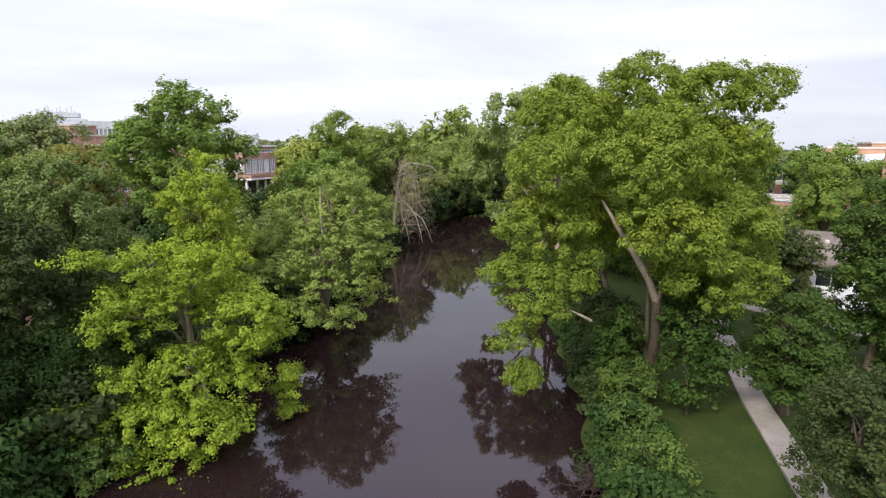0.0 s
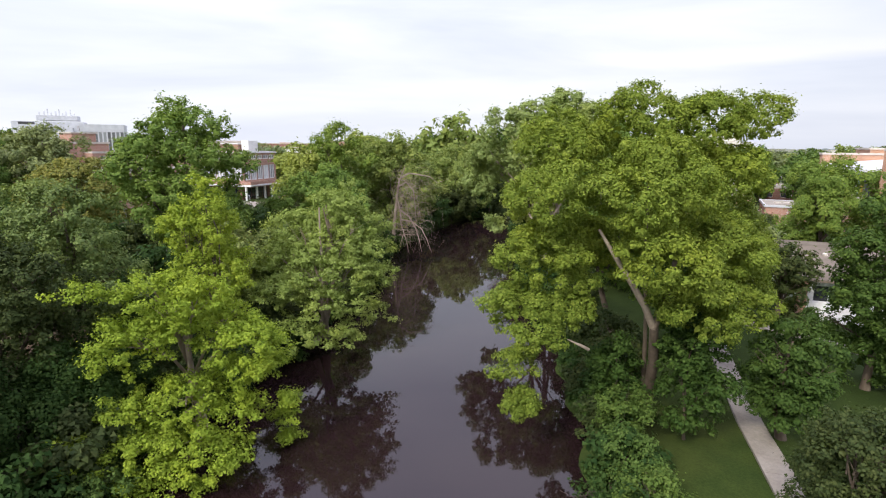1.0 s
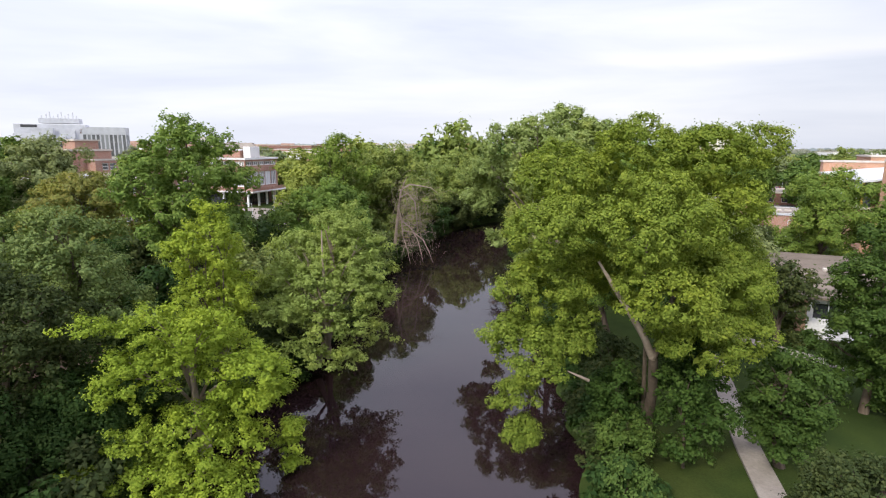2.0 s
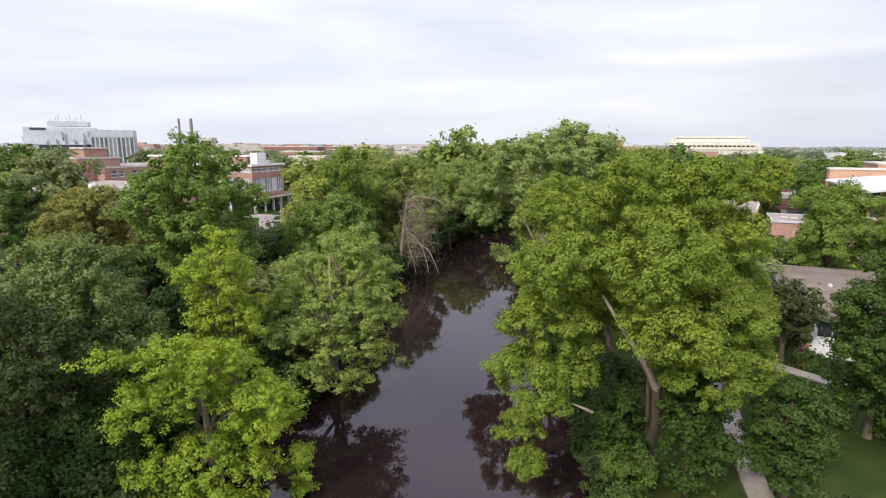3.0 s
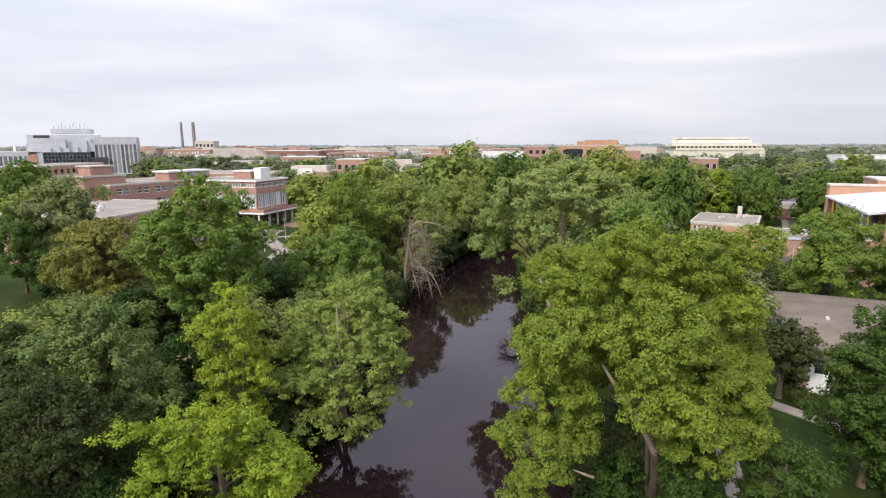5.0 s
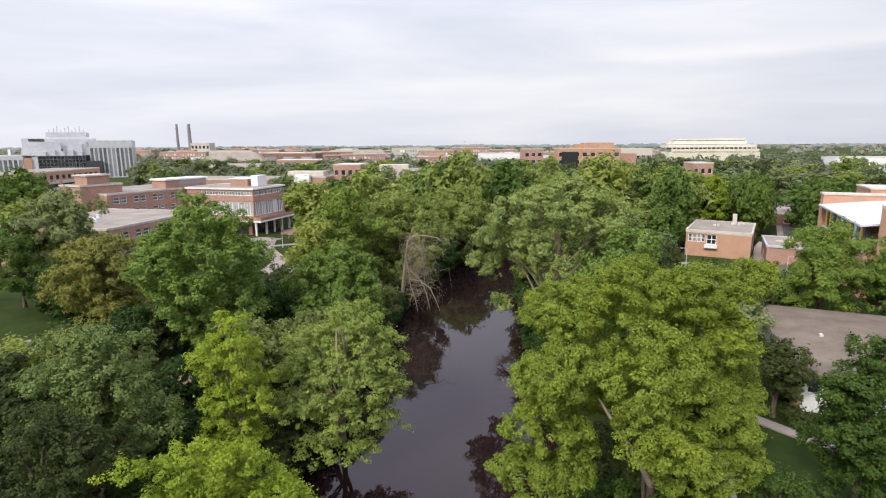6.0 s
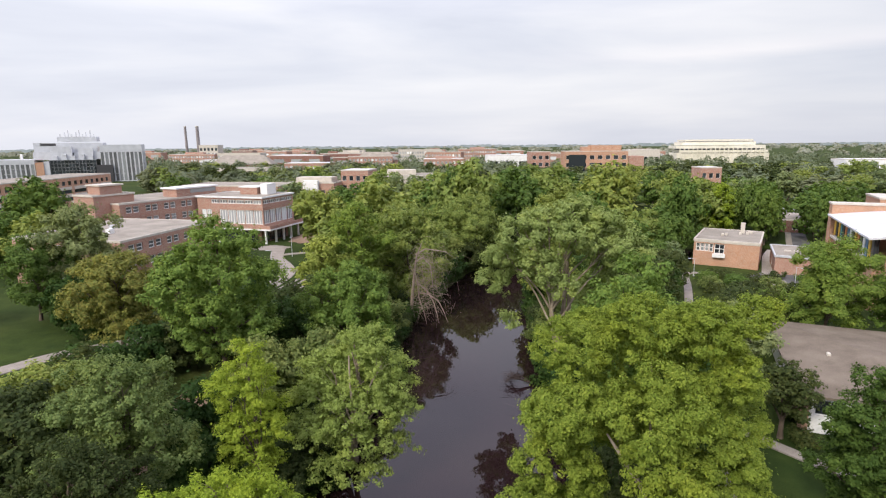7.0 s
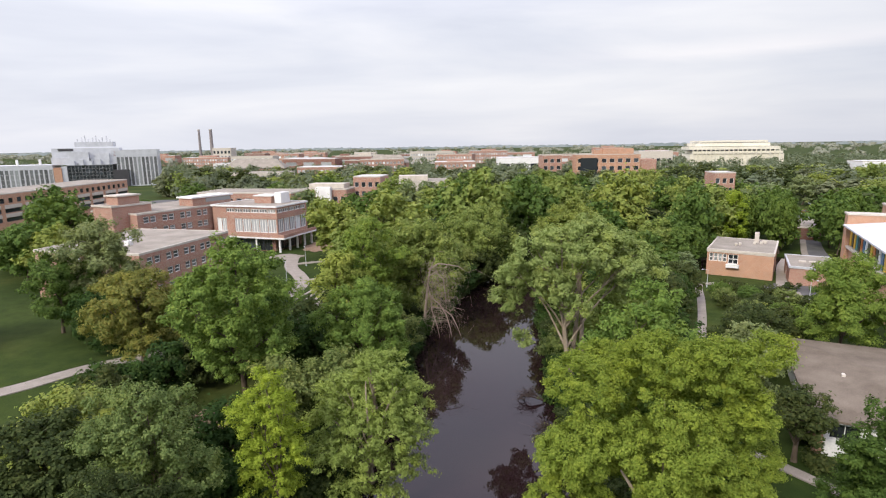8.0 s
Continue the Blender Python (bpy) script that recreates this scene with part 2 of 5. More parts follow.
def ground_material():
    """Mown grass with slow patches, shading into leaf litter by noise alone."""
    mat, t, b = shader("grass_ground", 0.95, 0.0, 0.1)
    n1, n2, n3 = noise_node(t, 0.035, 5.0), noise_node(t, 0.4, 4.0), noise_node(t, 9.0, 3.0)
    col = ramp_node(t, n1.outputs["Fac"], [(0.35, (0.023, 0.040, 0.009)), (0.52, (0.036, 0.056, 0.013)), (0.70, (0.066, 0.074, 0.022))])
    col = mix_node(t, 0.7, col, ramp_node(t, n2.outputs["Fac"], [(0.3, (0.70, 0.76, 0.68)), (0.7, (1.35, 1.22, 1.08))]), "MULTIPLY")
    col = mix_node(t, 0.6, col, ramp_node(t, n3.outputs["Fac"], [(0.3, (0.65, 0.68, 0.6)), (0.7, (1.25, 1.25, 1.2))]), "MULTIPLY")
    link(t, col, b.inputs["Base Color"])
    bump_node(t, b, n3.outputs["Fac"], 0.5, 0.05)
    return mat


def water_material():
    mat, t, b = shader("river_water", 0.025, 0.0, 0.5)
    b.inputs["IOR"].default_value = 1.40
    n0 = noise_node(t, 0.05, 3.0)
    link(t, ramp_node(t, n0.outputs["Fac"], [(0.3, (0.0130, 0.0066, 0.0074)), (0.7, (0.0185, 0.0098, 0.0108))]), b.inputs["Base Color"])
    n1, n2 = noise_node(t, 0.55, 3.0, 0.5, stretch=(1.0, 0.6, 1.0)), noise_node(t, 3.5, 2.0, 0.5, stretch=(1.0, 0.5, 1.0))
    add = t.nodes.new("ShaderNodeMath")
    add.operation = "MULTIPLY_ADD"
    add.inputs[1].default_value = 0.12
    link(t, n2.outputs["Fac"], add.inputs[0])
    link(t, n1.outputs["Fac"], add.inputs[2])
    bump_node(t, b, add.outputs[0], 0.16, 0.05)
    return mat


GRASS, WATER = ground_material(), water_material()

# ---------------------------------------------------------------- mesh helpers


def array_mesh(name, verts, quads, mats, uv=None):
    """A mesh from numpy arrays of places and four-cornered faces."""
    me = bpy.data.meshes.new(name)
    verts, quads = np.asarray(verts, np.float32), np.asarray(quads, np.int32)
    n, k = len(quads), quads.shape[1]
    me.vertices.add(len(verts))
    me.vertices.foreach_set("co", verts.ravel())
    me.loops.add(n * k)
    me.loops.foreach_set("vertex_index", quads.ravel())
    me.polygons.add(n)
    me.polygons.foreach_set("loop_start", np.arange(n, dtype=np.int32) * k)
    me.update(calc_edges=True)
    for m in mats if isinstance(mats, (list, tuple)) else [mats]:
        me.materials.append(m)
    return me


def finish(bm, name, material):
    me = bpy.data.meshes.new(name)
    wall_uv(bm)
    bm.to_mesh(me)
    bm.free()
    me.materials.append(material)
    return me


def wall_uv(bm):
    """Metres along the wall and up, for brick courses."""
    lay = bm.loops.layers.uv.verify()
    for f in bm.faces:
        n = f.normal
        for lo in f.loops:
            c = lo.vert.co
            if abs(n.z) > 0.7:
                lo[lay].uv = (c.x, c.y)
            else:
                lo[lay].uv = (c.x * -n.y + c.y * n.x, c.z)


def part(name, data, material, parent, label="", at=None):
    """One mesh object under a thing or a part. data: a bmesh or a finished mesh."""
    if isinstance(data, bmesh.types.BMesh):
        data.normal_update()
        data = finish(data, name, material)
    ob = new(name, data)
    if parent is not None:
        ob.parent = parent
    if at is not None:
        ob.matrix_basis = at
    if label:
        tagged(ob, label)
    return ob


def add_box(bm, x0, x1, y0, y1, z0, z1, bevel=0.0):
    v = [bm.verts.new((x, y, z)) for z in (z0, z1) for y in (y0, y1) for x in (x0, x1)]
    fs = [bm.faces.new([v[i] for i in q]) for q in ((0, 2, 3, 1), (4, 5, 7, 6), (0, 1, 5, 4), (2, 6, 7, 3), (0, 4, 6, 2), (1, 3, 7, 5))]
    if bevel:
        edges = {e for f in fs for e in f.edges}
        bmesh.ops.bevel(bm, geom=list(edges), offset=bevel, segments=1, affect="EDGES", profile=0.5)
    return bm


def box_bm(*a, bevel=0.0):
    return add_box(bmesh.new(), *a, bevel=bevel)


def tube(points, radii, sides=7):
    """Rings of a tapered, bent stem, as arrays."""
    pts = [Vector(p) for p in points]
    verts, quads = [], []
    for i, p in enumerate(pts):
        d = (pts[min(i + 1, len(pts) - 1)] - pts[max(i - 1, 0)]).normalized()
        a = d.cross(Vector((0.31, 0.87, 0.12))).normalized()
        c = d.cross(a)
        for s in range(sides):
            w = 2 * math.pi * s / sides
            verts.append(p + (a * math.cos(w) + c * math.sin(w)) * radii[i])
    for i in range(len(pts) - 1):
        for s in range(sides):
            q = (s + 1) % sides
            quads.append((i * sides + s, i * sides + q, (i + 1) * sides + q, (i + 1) * sides + s))
    return verts, quads


def stems_mesh(name, stems, material):
    verts, quads = [], []
    for pts, rad, sides in stems:
        v, q = tube(pts, rad, sides)
        k = len(verts)
        verts += v
        quads += [tuple(i + k for i in f) for f in q]
    me = array_mesh(name, [tuple(v) for v in verts], quads, material)
    me.shade_smooth()
    return me


def thing(name, x, y, z=0.0, turn=0.0, label="", category="", group="", kind=""):
    ob = new(name)
    ob.empty_display_size = 0.5
    ob.matrix_basis = pose(x, y, z, 0, 0, turn)
    return tagged(ob, label, category, group, kind)


# ---------------------------------------------------------------- trees


def unit(rng, n):
    v = rng.normal(size=(n, 3))
    return v / np.linalg.norm(v, axis=1)[:, None]


def leaf_blades(rng, pos, nrm, size, sides=4, spread=0.35):
    """Folded lozenge blades (or three-cornered ones) at pos, facing nrm."""
    n = len(pos)
    nrm = nrm / (np.linalg.norm(nrm, axis=1)[:, None] + 1e-9)
    t = np.cross(nrm, unit(rng, n))
    t /= np.linalg.norm(t, axis=1)[:, None] + 1e-9
    b = np.cross(nrm, t)
    s = (size * rng.uniform(1 - spread, 1 + spread, n))[:, None]
    if sides == 3:
        w = s * rng.uniform(0.40, 0.58, n)[:, None]
        v = np.stack([pos - t * s * 0.45 + b * w, pos + t * s * 0.55, pos - t * s * 0.45 - b * w], 1)
    else:
        w = s * rng.uniform(0.28, 0.46, n)[:, None]
        droop = nrm * s * 0.16
        v = np.stack([pos - t * s * 0.5 - droop, pos + b * w, pos + t * s * 0.5 - droop, pos - b * w], 1)
    return v.reshape(-1, 3), np.arange(sides * n).reshape(-1, sides)


def crown_arrays(rng, lobes, leaf=0.3, clump=0.75, cover=1.0, dens=1.3, hang=0.35, reach=0.25, flat=0.8, stray=0.12, inner=3):
    """Dense small leaves on domed clumps, the clumps on the outsides of overlapping lobes (x, y, z, radius, height factor)."""
    L = np.array([(*l, 1.0)[:5] if len(l) == 4 else l for l in lobes], float)
    sides = 4 if leaf < 0.24 else 3
    blade = leaf * leaf * (0.37 if sides == 4 else 0.49)
    P, Nn, S = [], [], []
    for cx, cy, cz, r, hz in L:
        m = max(6, int(cover * 4.2 * r * r / (clump * clump)))
        d = unit(rng, m)
        d = d[(d[:, 2] > -0.25) | (rng.random(m) < hang)]
        c = np.array([cx, cy, cz]) + d * np.array([1, 1, hz]) * r * rng.uniform(0.80, 1.06, (len(d), 1))
        off = c[:, None, :] - L[None, :, :3]
        off[:, :, 2] /= L[None, :, 4]
        keep = ~(np.linalg.norm(off, axis=2) < 0.76 * L[None, :, 3]).any(1)
        c, d = c[keep], d[keep]
        if not len(c):
            continue
        size = clump * rng.uniform(0.60, 1.30, len(c))
        axis = d + np.array([0, 0, 0.5]) + 0.25 * unit(rng, len(c))
        axis /= np.linalg.norm(axis, axis=1)[:, None]
        k = rng.poisson(dens * 3.6 * size * size / blade).clip(3)
        i = np.repeat(np.arange(len(c)), k)
        h = 0.62 * axis[i] + unit(rng, len(i))
        h /= np.linalg.norm(h, axis=1)[:, None]
        o = h * (size[i] * rng.uniform(0.62, 1.08, len(i)))[:, None] * np.array([1, 1, flat])
        along = (o * axis[i]).sum(1)
        o += d[i] * np.array([1, 1, 0.3]) * (reach * np.maximum(along, 0) * 1.6)[:, None]
        wild = rng.random(len(i)) < stray
        o[wild] += (axis[i] * rng.uniform(0, 0.9, (len(i), 1)) * size[i][:, None] + 0.25 * clump * unit(rng, len(i)))[wild]
        P.append(c[i] + o)
        Nn.append(0.75 * h + np.array([0, 0, 0.45]) + 0.38 * unit(rng, len(i)))
        S.append(np.full(len(i), leaf))
        # oversized inner blades, added to block light so gaps between clumps go dark
        i = np.repeat(np.arange(len(c)), inner)
        P.append(c[i] - axis[i] * (size[i] * rng.uniform(0.35, 1.0, len(i)))[:, None] + 0.45 * unit(rng, len(i)) * size[i][:, None])
        Nn.append(axis[i] + 0.5 * unit(rng, len(i)))
        S.append(size[i] * 0.75)
    return leaf_blades(rng, np.concatenate(P), np.concatenate(Nn), np.concatenate(S), sides)


def limb_path(rng, a, b, sag=0.12, n=5):
    a, b = Vector(a), Vector(b)
    side = Vector((rng.normal(), rng.normal(), 0)) * (b - a).length * 0.05
    pts = []
    for i in range(n + 1):
        f = i / n
        p = a.lerp(b, f) + side * math.sin(f * math.pi) + Vector((rng.normal(), rng.normal(), rng.normal())) * 0.06
        p.z += (b - a).length * sag * math.sin(f * math.pi) * (1 if b.z > a.z else -0.5)
        pts.append(p)
    return pts


def auto_lobes(rng, height, radius, low, n, top=0.55, r0=0.36, lean=(0, 0)):
    """Overlapping lobes that fill an egg from low to height, the widest at top of the way up."""
    out = []
    for i in range(n):
        f = (i + 0.5) / n
        f = min(1.0, max(0.0, f + rng.uniform(-0.06, 0.06)))
        w = math.sqrt(max(0.05, 1 - ((f - top) / (1.02 - top if f > top else top + 0.12)) ** 2))
        a = i * 2.399 + rng.uniform(-0.5, 0.5)
        rr = radius * r0 * rng.uniform(0.62, 1.28) * (0.72 + 0.28 * w)
        d = max(0.0, radius * w - rr * 0.85) * rng.uniform(0.72, 1.16) * (0.35 if i % 5 == 4 else 1)
        z = low + rr * 0.6 + f * (height - low - rr * 1.5)
        out.append((math.cos(a) * d + lean[0] * f, math.sin(a) * d + lean[1] * f, z, rr, rng.uniform(0.72, 0.95)))
    return out


def billow(rng, masses, n=13, low=-0.55, size=(0.38, 0.58), swell=1.0):
    """Break each rounded mass of a crown (x, y, z, radius) into a heart and smaller lobes round it."""
    out = []
    for x, y, z, r in masses:
        r *= swell
        out.append((x, y, z, r * 0.78, 0.9))
        for d in unit(rng, n):
            if d[2] > low:
                k = r * rng.uniform(0.60, 0.74)
                out.append((x + d[0] * k, y + d[1] * k, z + d[2] * k * 0.9, r * rng.uniform(*size), rng.uniform(0.72, 0.92)))
    return out


def make_tree(name, x, y, z, lobes, leaves, label, seed, bark=None, trunk=0.3, fork=None, stems=None, category="tree", group="", limbs=9, trunks=1, **crown):
    rng = np.random.default_rng(seed)
    ob = thing(name, x, y, z, 0, label, category, group)
    top = max(l[2] for l in lobes)
    cx, cy = sum(l[0] for l in lobes) / len(lobes), sum(l[1] for l in lobes) / len(lobes)
    fork = fork if fork is not None else 0.3 * top
    wood = []
    for k in range(trunks):
        foot = (rng.normal() * 0.5 * (trunks > 1), rng.normal() * 0.5 * (trunks > 1), -0.3)
        head = (cx * 0.8 + rng.normal() * 0.9 * (trunks > 1), cy * 0.8 + rng.normal() * 0.9 * (trunks > 1), top * 0.92)
        pts = limb_path(rng, foot, head, 0.0, 7)
        wood.append((pts, [trunk * (1.25 if i == 0 else 1 - 0.115 * i) for i in range(8)], 9))
    part("trunk", stems_mesh("trunk", wood, bark or BARK), None, ob)
    order = sorted(lobes, key=lambda l: -l[3])[:limbs]
    main = wood[0][0]
    for l in order:
        j = min(5, max(1, int(7 * min(0.8, max(fork / top, (l[2] - l[3]) / top * 0.75)))))
        end = Vector((l[0], l[1], l[2] + 0.2 * l[3]))
        pts = limb_path(rng, main[j], end, 0.08, 5)
        r = trunk * (0.50 - 0.04 * j)
        st = [(pts, [r * (1 - 0.15 * i) for i in range(6)], 6)]
        for s in range(4):
            d = unit(rng, 1)[0]
            tip = end + Vector((d[0] * l[3] * 0.85, d[1] * l[3] * 0.85, abs(d[2]) * l[3] * 0.7))
            st.append((limb_path(rng, pts[3 + s % 2], tip, 0.05, 3), [r * 0.34, r * 0.24, r * 0.15, r * 0.07], 4))
        part("limb", stems_mesh("limb", st, bark or BARK), None, ob)
    for st, mat, lab in stems or ():
        part("limb", stems_mesh("limb", st, mat), None, ob, lab)
    v, q = crown_arrays(rng, lobes, **crown)
    part("crown", array_mesh("crown", v, q, leaves), None, ob)
    return ob

# ---------------------------------------------------------------- ground, river, paths
RIVER = [(-11, -400, 13.5), (-9, -60, 13.5), (-7.0, 5, 13.2), (-5.2, 24, 13.0), (-3.0, 34, 12.6), (-1.3, 46, 11.8), (0.5, 62, 11.3), (1.6, 78, 11.2), (2.4, 92, 11.2), (5.2, 108, 9.8), (8.6, 122, 8.8), (14, 134, 8.5), (26, 145, 9), (50, 152, 10), (110, 150, 11), (400, 180, 12)]
WATER_Z = -1.5


def bank_distance(X, Y):
    """How far outside (plus) or inside (minus) the river's edge a place lies."""
    best = np.full(X.shape, 1e9)
    for (ax, ay, aw), (bx, by, bw) in zip(RIVER[:-1], RIVER[1:]):
        dx, dy = bx - ax, by - ay
        f = np.clip(((X - ax) * dx + (Y - ay) * dy) / (dx * dx + dy * dy), 0, 1)
        best = np.minimum(best, np.hypot(X - ax - f * dx, Y - ay - f * dy) - (aw + f * (bw - aw)))
    return best


def ground_height(X, Y):
    d = bank_distance(X, Y) + 0.5 * np.sin(Y * 0.9 + 0.6 * np.sin(Y * 0.31)) * np.exp(-np.abs(Y) / 300)
    z = np.interp(d, [-4, -1.2, 0.0, 0.8, 2.0, 5.0], [-3.2, -2.4, WATER_Z + 0.05, -0.75, -0.2, 0.0])
    bump = 0.05 * np.sin(X * 0.31 + 1.3 * np.sin(Y * 0.17)) * np.clip((d - 4) / 4, 0, 1)
    return z + bump - 0.05


def build_ground():
    xs = np.r_[-4500, -2500, -1200, -600, np.arange(-300, -60, 12), np.arange(-60, -30, 3), np.arange(-30, 40, 0.7), np.arange(40, 100, 3), np.arange(100, 320, 12), 600, 1200, 2500, 4500]
    ys = np.r_[-2500, -1200, -500, -200, -100, -60, np.arange(-40, 10, 4), np.arange(10, 165, 0.8), np.arange(165, 260, 6), np.arange(260, 500, 20), 600, 800, 1200, 2000, 3200, 4700]
    X, Y = np.meshgrid(xs, ys)
    Z = ground_height(X, Y)
    v = np.stack([X, Y, Z], -1).reshape(-1, 3)
    w = len(xs)
    i = np.arange(len(v)).reshape(len(ys), w)
    q = np.stack([i[:-1, :-1], i[:-1, 1:], i[1:, 1:], i[1:, :-1]], -1).reshape(-1, 4)
    me = array_mesh("ground", v, q, GRASS)
    me.shade_smooth()
    tagged(new("ground", me), "mown grass and bare earth banks along a river", "ground", kind="structure")


def build_water():
    pts = []
    verts, quads = [], []
    for x in range(-70, 420, 10):
        for y in range(-420, 200, 10):
            pts.append((x, y))
    X, Y = np.array([p[0] for p in pts], float), np.array([p[1] for p in pts], float)
    d = bank_distance(X + 5, Y + 5)
    for (x, y), k in zip(pts, d):
        if k < 9:
            n = len(verts)
            verts += [(x, y, WATER_Z), (x + 10, y, WATER_Z), (x + 10, y + 10, WATER_Z), (x, y + 10, WATER_Z)]
            quads.append((n, n + 1, n + 2, n + 3))
    tagged(new("water", array_mesh("water", verts, quads, WATER)), "dark brown still river water mirroring sky and trees", "river", kind="structure")


build_ground()
build_water()


def ribbon(points, width, thick=0.06):
    """A slab path along bent points, as a closed bmesh, cut at joints."""
    pts = [Vector((x, y, 0)) for x, y in points]
    dense = []
    for a in range(len(pts) - 1):
        p0, p1, p2, p3 = pts[max(a - 1, 0)], pts[a], pts[a + 1], pts[min(a + 2, len(pts) - 1)]
        n = max(2, int((p2 - p1).length / 1.5))
        for i in range(n):
            f = i / n
            dense.append(0.5 * ((2 * p1) + (p2 - p0) * f + (2 * p0 - 5 * p1 + 4 * p2 - p3) * f * f + (3 * p1 - p0 - 3 * p2 + p3) * f ** 3))
    dense.append(pts[-1])
    out = []
    for i, p in enumerate(dense):
        d = (dense[min(i + 1, len(dense) - 1)] - dense[max(i - 1, 0)]).normalized()
        s = Vector((d.y, -d.x, 0)) * width / 2
        out.append((p - s, p + s))
    return out


def make_path(name, points, width, label, mat=None, joint=0.012, height=0.07, kind="structure"):
    """Concrete slabs about 1.5 m long with open joints."""
    ob = thing(name, 0, 0, 0, 0, label, "path", kind=kind)
    for (a0, b0), (a1, b1) in zip(*(lambda r: (r[:-1], r[1:]))(ribbon(points, width))):
        bm = bmesh.new()
        f = joint / max(0.3, (a1 - a0).length)
        c = [a0.lerp(a1, f), b0.lerp(b1, f), b0.lerp(b1, 1 - f), a0.lerp(a1, 1 - f)]
        lo = [bm.verts.new((p.x, p.y, -0.15)) for p in c]
        hi = [bm.verts.new((p.x, p.y, height)) for p in c]
        bm.faces.new(hi)
        for i in range(4):
            bm.faces.new((lo[i], lo[(i + 1) % 4], hi[(i + 1) % 4], hi[i]))
        part("slab", bm, mat or PATH_MAT, ob)
    return ob


make_path("river_path", [(16.0, 17), (17.4, 22.5), (18.9, 28), (20.3, 33), (22.7, 40), (26.0, 50), (31, 66), (36.2, 81), (40.6, 91), (44.5, 100), (49.7, 113), (52.4, 120.5), (55, 124.5), (62, 124)], 1.55, "pale concrete footpath along the grassy river bank")
make_path("side_path", [(26.6, 56.5), (30.0, 53.0), (33.2, 48.8), (36.5, 44.0), (41, 36)], 1.5, "pale concrete footpath crossing the lawn to a low building", height=0.062)
make_path("lawn_path", [(-90, 48), (-74, 60), (-65, 67.5), (-60, 74), (-54, 79), (-46, 84), (-38, 92), (-33, 100), (-31, 112)], 3.2, "wide pale concrete footpath across a shaded lawn")
make_path("entry_path", [(-53.5, 160), (-52.0, 154), (-50, 146), (-47.5, 140.4), (-44.5, 135.2), (-41.7, 129.2), (-40.6, 124), (-40.6, 118.6), (-41.2, 113)], 3.6, "curving pale concrete path to a building entrance", height=0.10)
make_path("branch_path", [(-50, 147), (-47.8, 148.8), (-42.4, 151.2), (-36, 153)], 2.0, "pale concrete path branching off by a building", height=0.085)
make_path("link_path", [(-41.4, 126.6), (-38.6, 130.1), (-35, 133.5)], 2.6, "pale concrete path joining across the lawn", height=0.092)
make_path("lower_path", [(-40, 97), (-35, 98.5), (-31, 101.5), (-27, 105)], 2.2, "short pale concrete path under trees", height=0.062)
for k in range(3):
    make_path("garden_step", [(-38.4 + 2.3 * k, 111.0 + 0.5 * k), (-36.4 + 1.6 * k, 120.2 - 0.5 * k)], 0.7, "low pale stone edging strip in grass", height=0.12)


def flat_patch(name, cx, cy, rx, ry, mat, label, category, seed, z=0.02, n=28):
    rng = random.Random(seed)
    bm = bmesh.new()
    ring = []
    for i in range(n):
        a = 2 * math.pi * i / n
        r = 1 + rng.uniform(-0.16, 0.16)
        ring.append(bm.verts.new((cx + rx * r * math.cos(a), cy + ry * r * math.sin(a), z)))
    c = bm.verts.new((cx, cy, z + 0.06))
    for i in range(n):
        bm.faces.new((ring[i], ring[(i + 1) % n], c))
    bm.normal_update()
    tagged(new(name, finish(bm, name, mat)), label, category, kind="structure")


flat_patch("soil_patch", -32.1, 58.1, 3.6, 5.0, SOIL, "bare trodden earth under trees", "soil", 3)
flat_patch("forecourt", -55.5, 158.5, 5.5, 4.0, PATH_MAT, "pale paved forecourt before a glazed pavilion", "pavement", 12)
flat_patch("soil_patch", -48.5, 176, 6.0, 10.0, SOIL, "red-brown planting bed beside a pavilion", "soil", 14)
# litter sheet that carries the canopy's shade in its dark colour
flat_patch("shaded_leaf_litter", -27.6, 27.0, 5.4, 9.5, SHADED_LITTER, "damp leaf litter under bank trees, coloured near black for their shade", "soil", 15)
flat_patch("soil_patch", -34.5, 46.0, 4.2, 4.0, SOIL, "bare brown earth in deep shade under trees", "soil", 5)

# ---------------------------------------------------------------- buildings
SIDES = {
    "front": lambda w, d: (Matrix.Identity(4), w),
    "right": lambda w, d: (Matrix.Translation((w, 0, 0)) @ Matrix.Rotation(math.pi / 2, 4, "Z"), d),
    "back": lambda w, d: (Matrix.Translation((w, d, 0)) @ Matrix.Rotation(math.pi, 4, "Z"), w),
    "left": lambda w, d: (Matrix.Translation((0, d, 0)) @ Matrix.Rotation(-math.pi / 2, 4, "Z"), d),
}


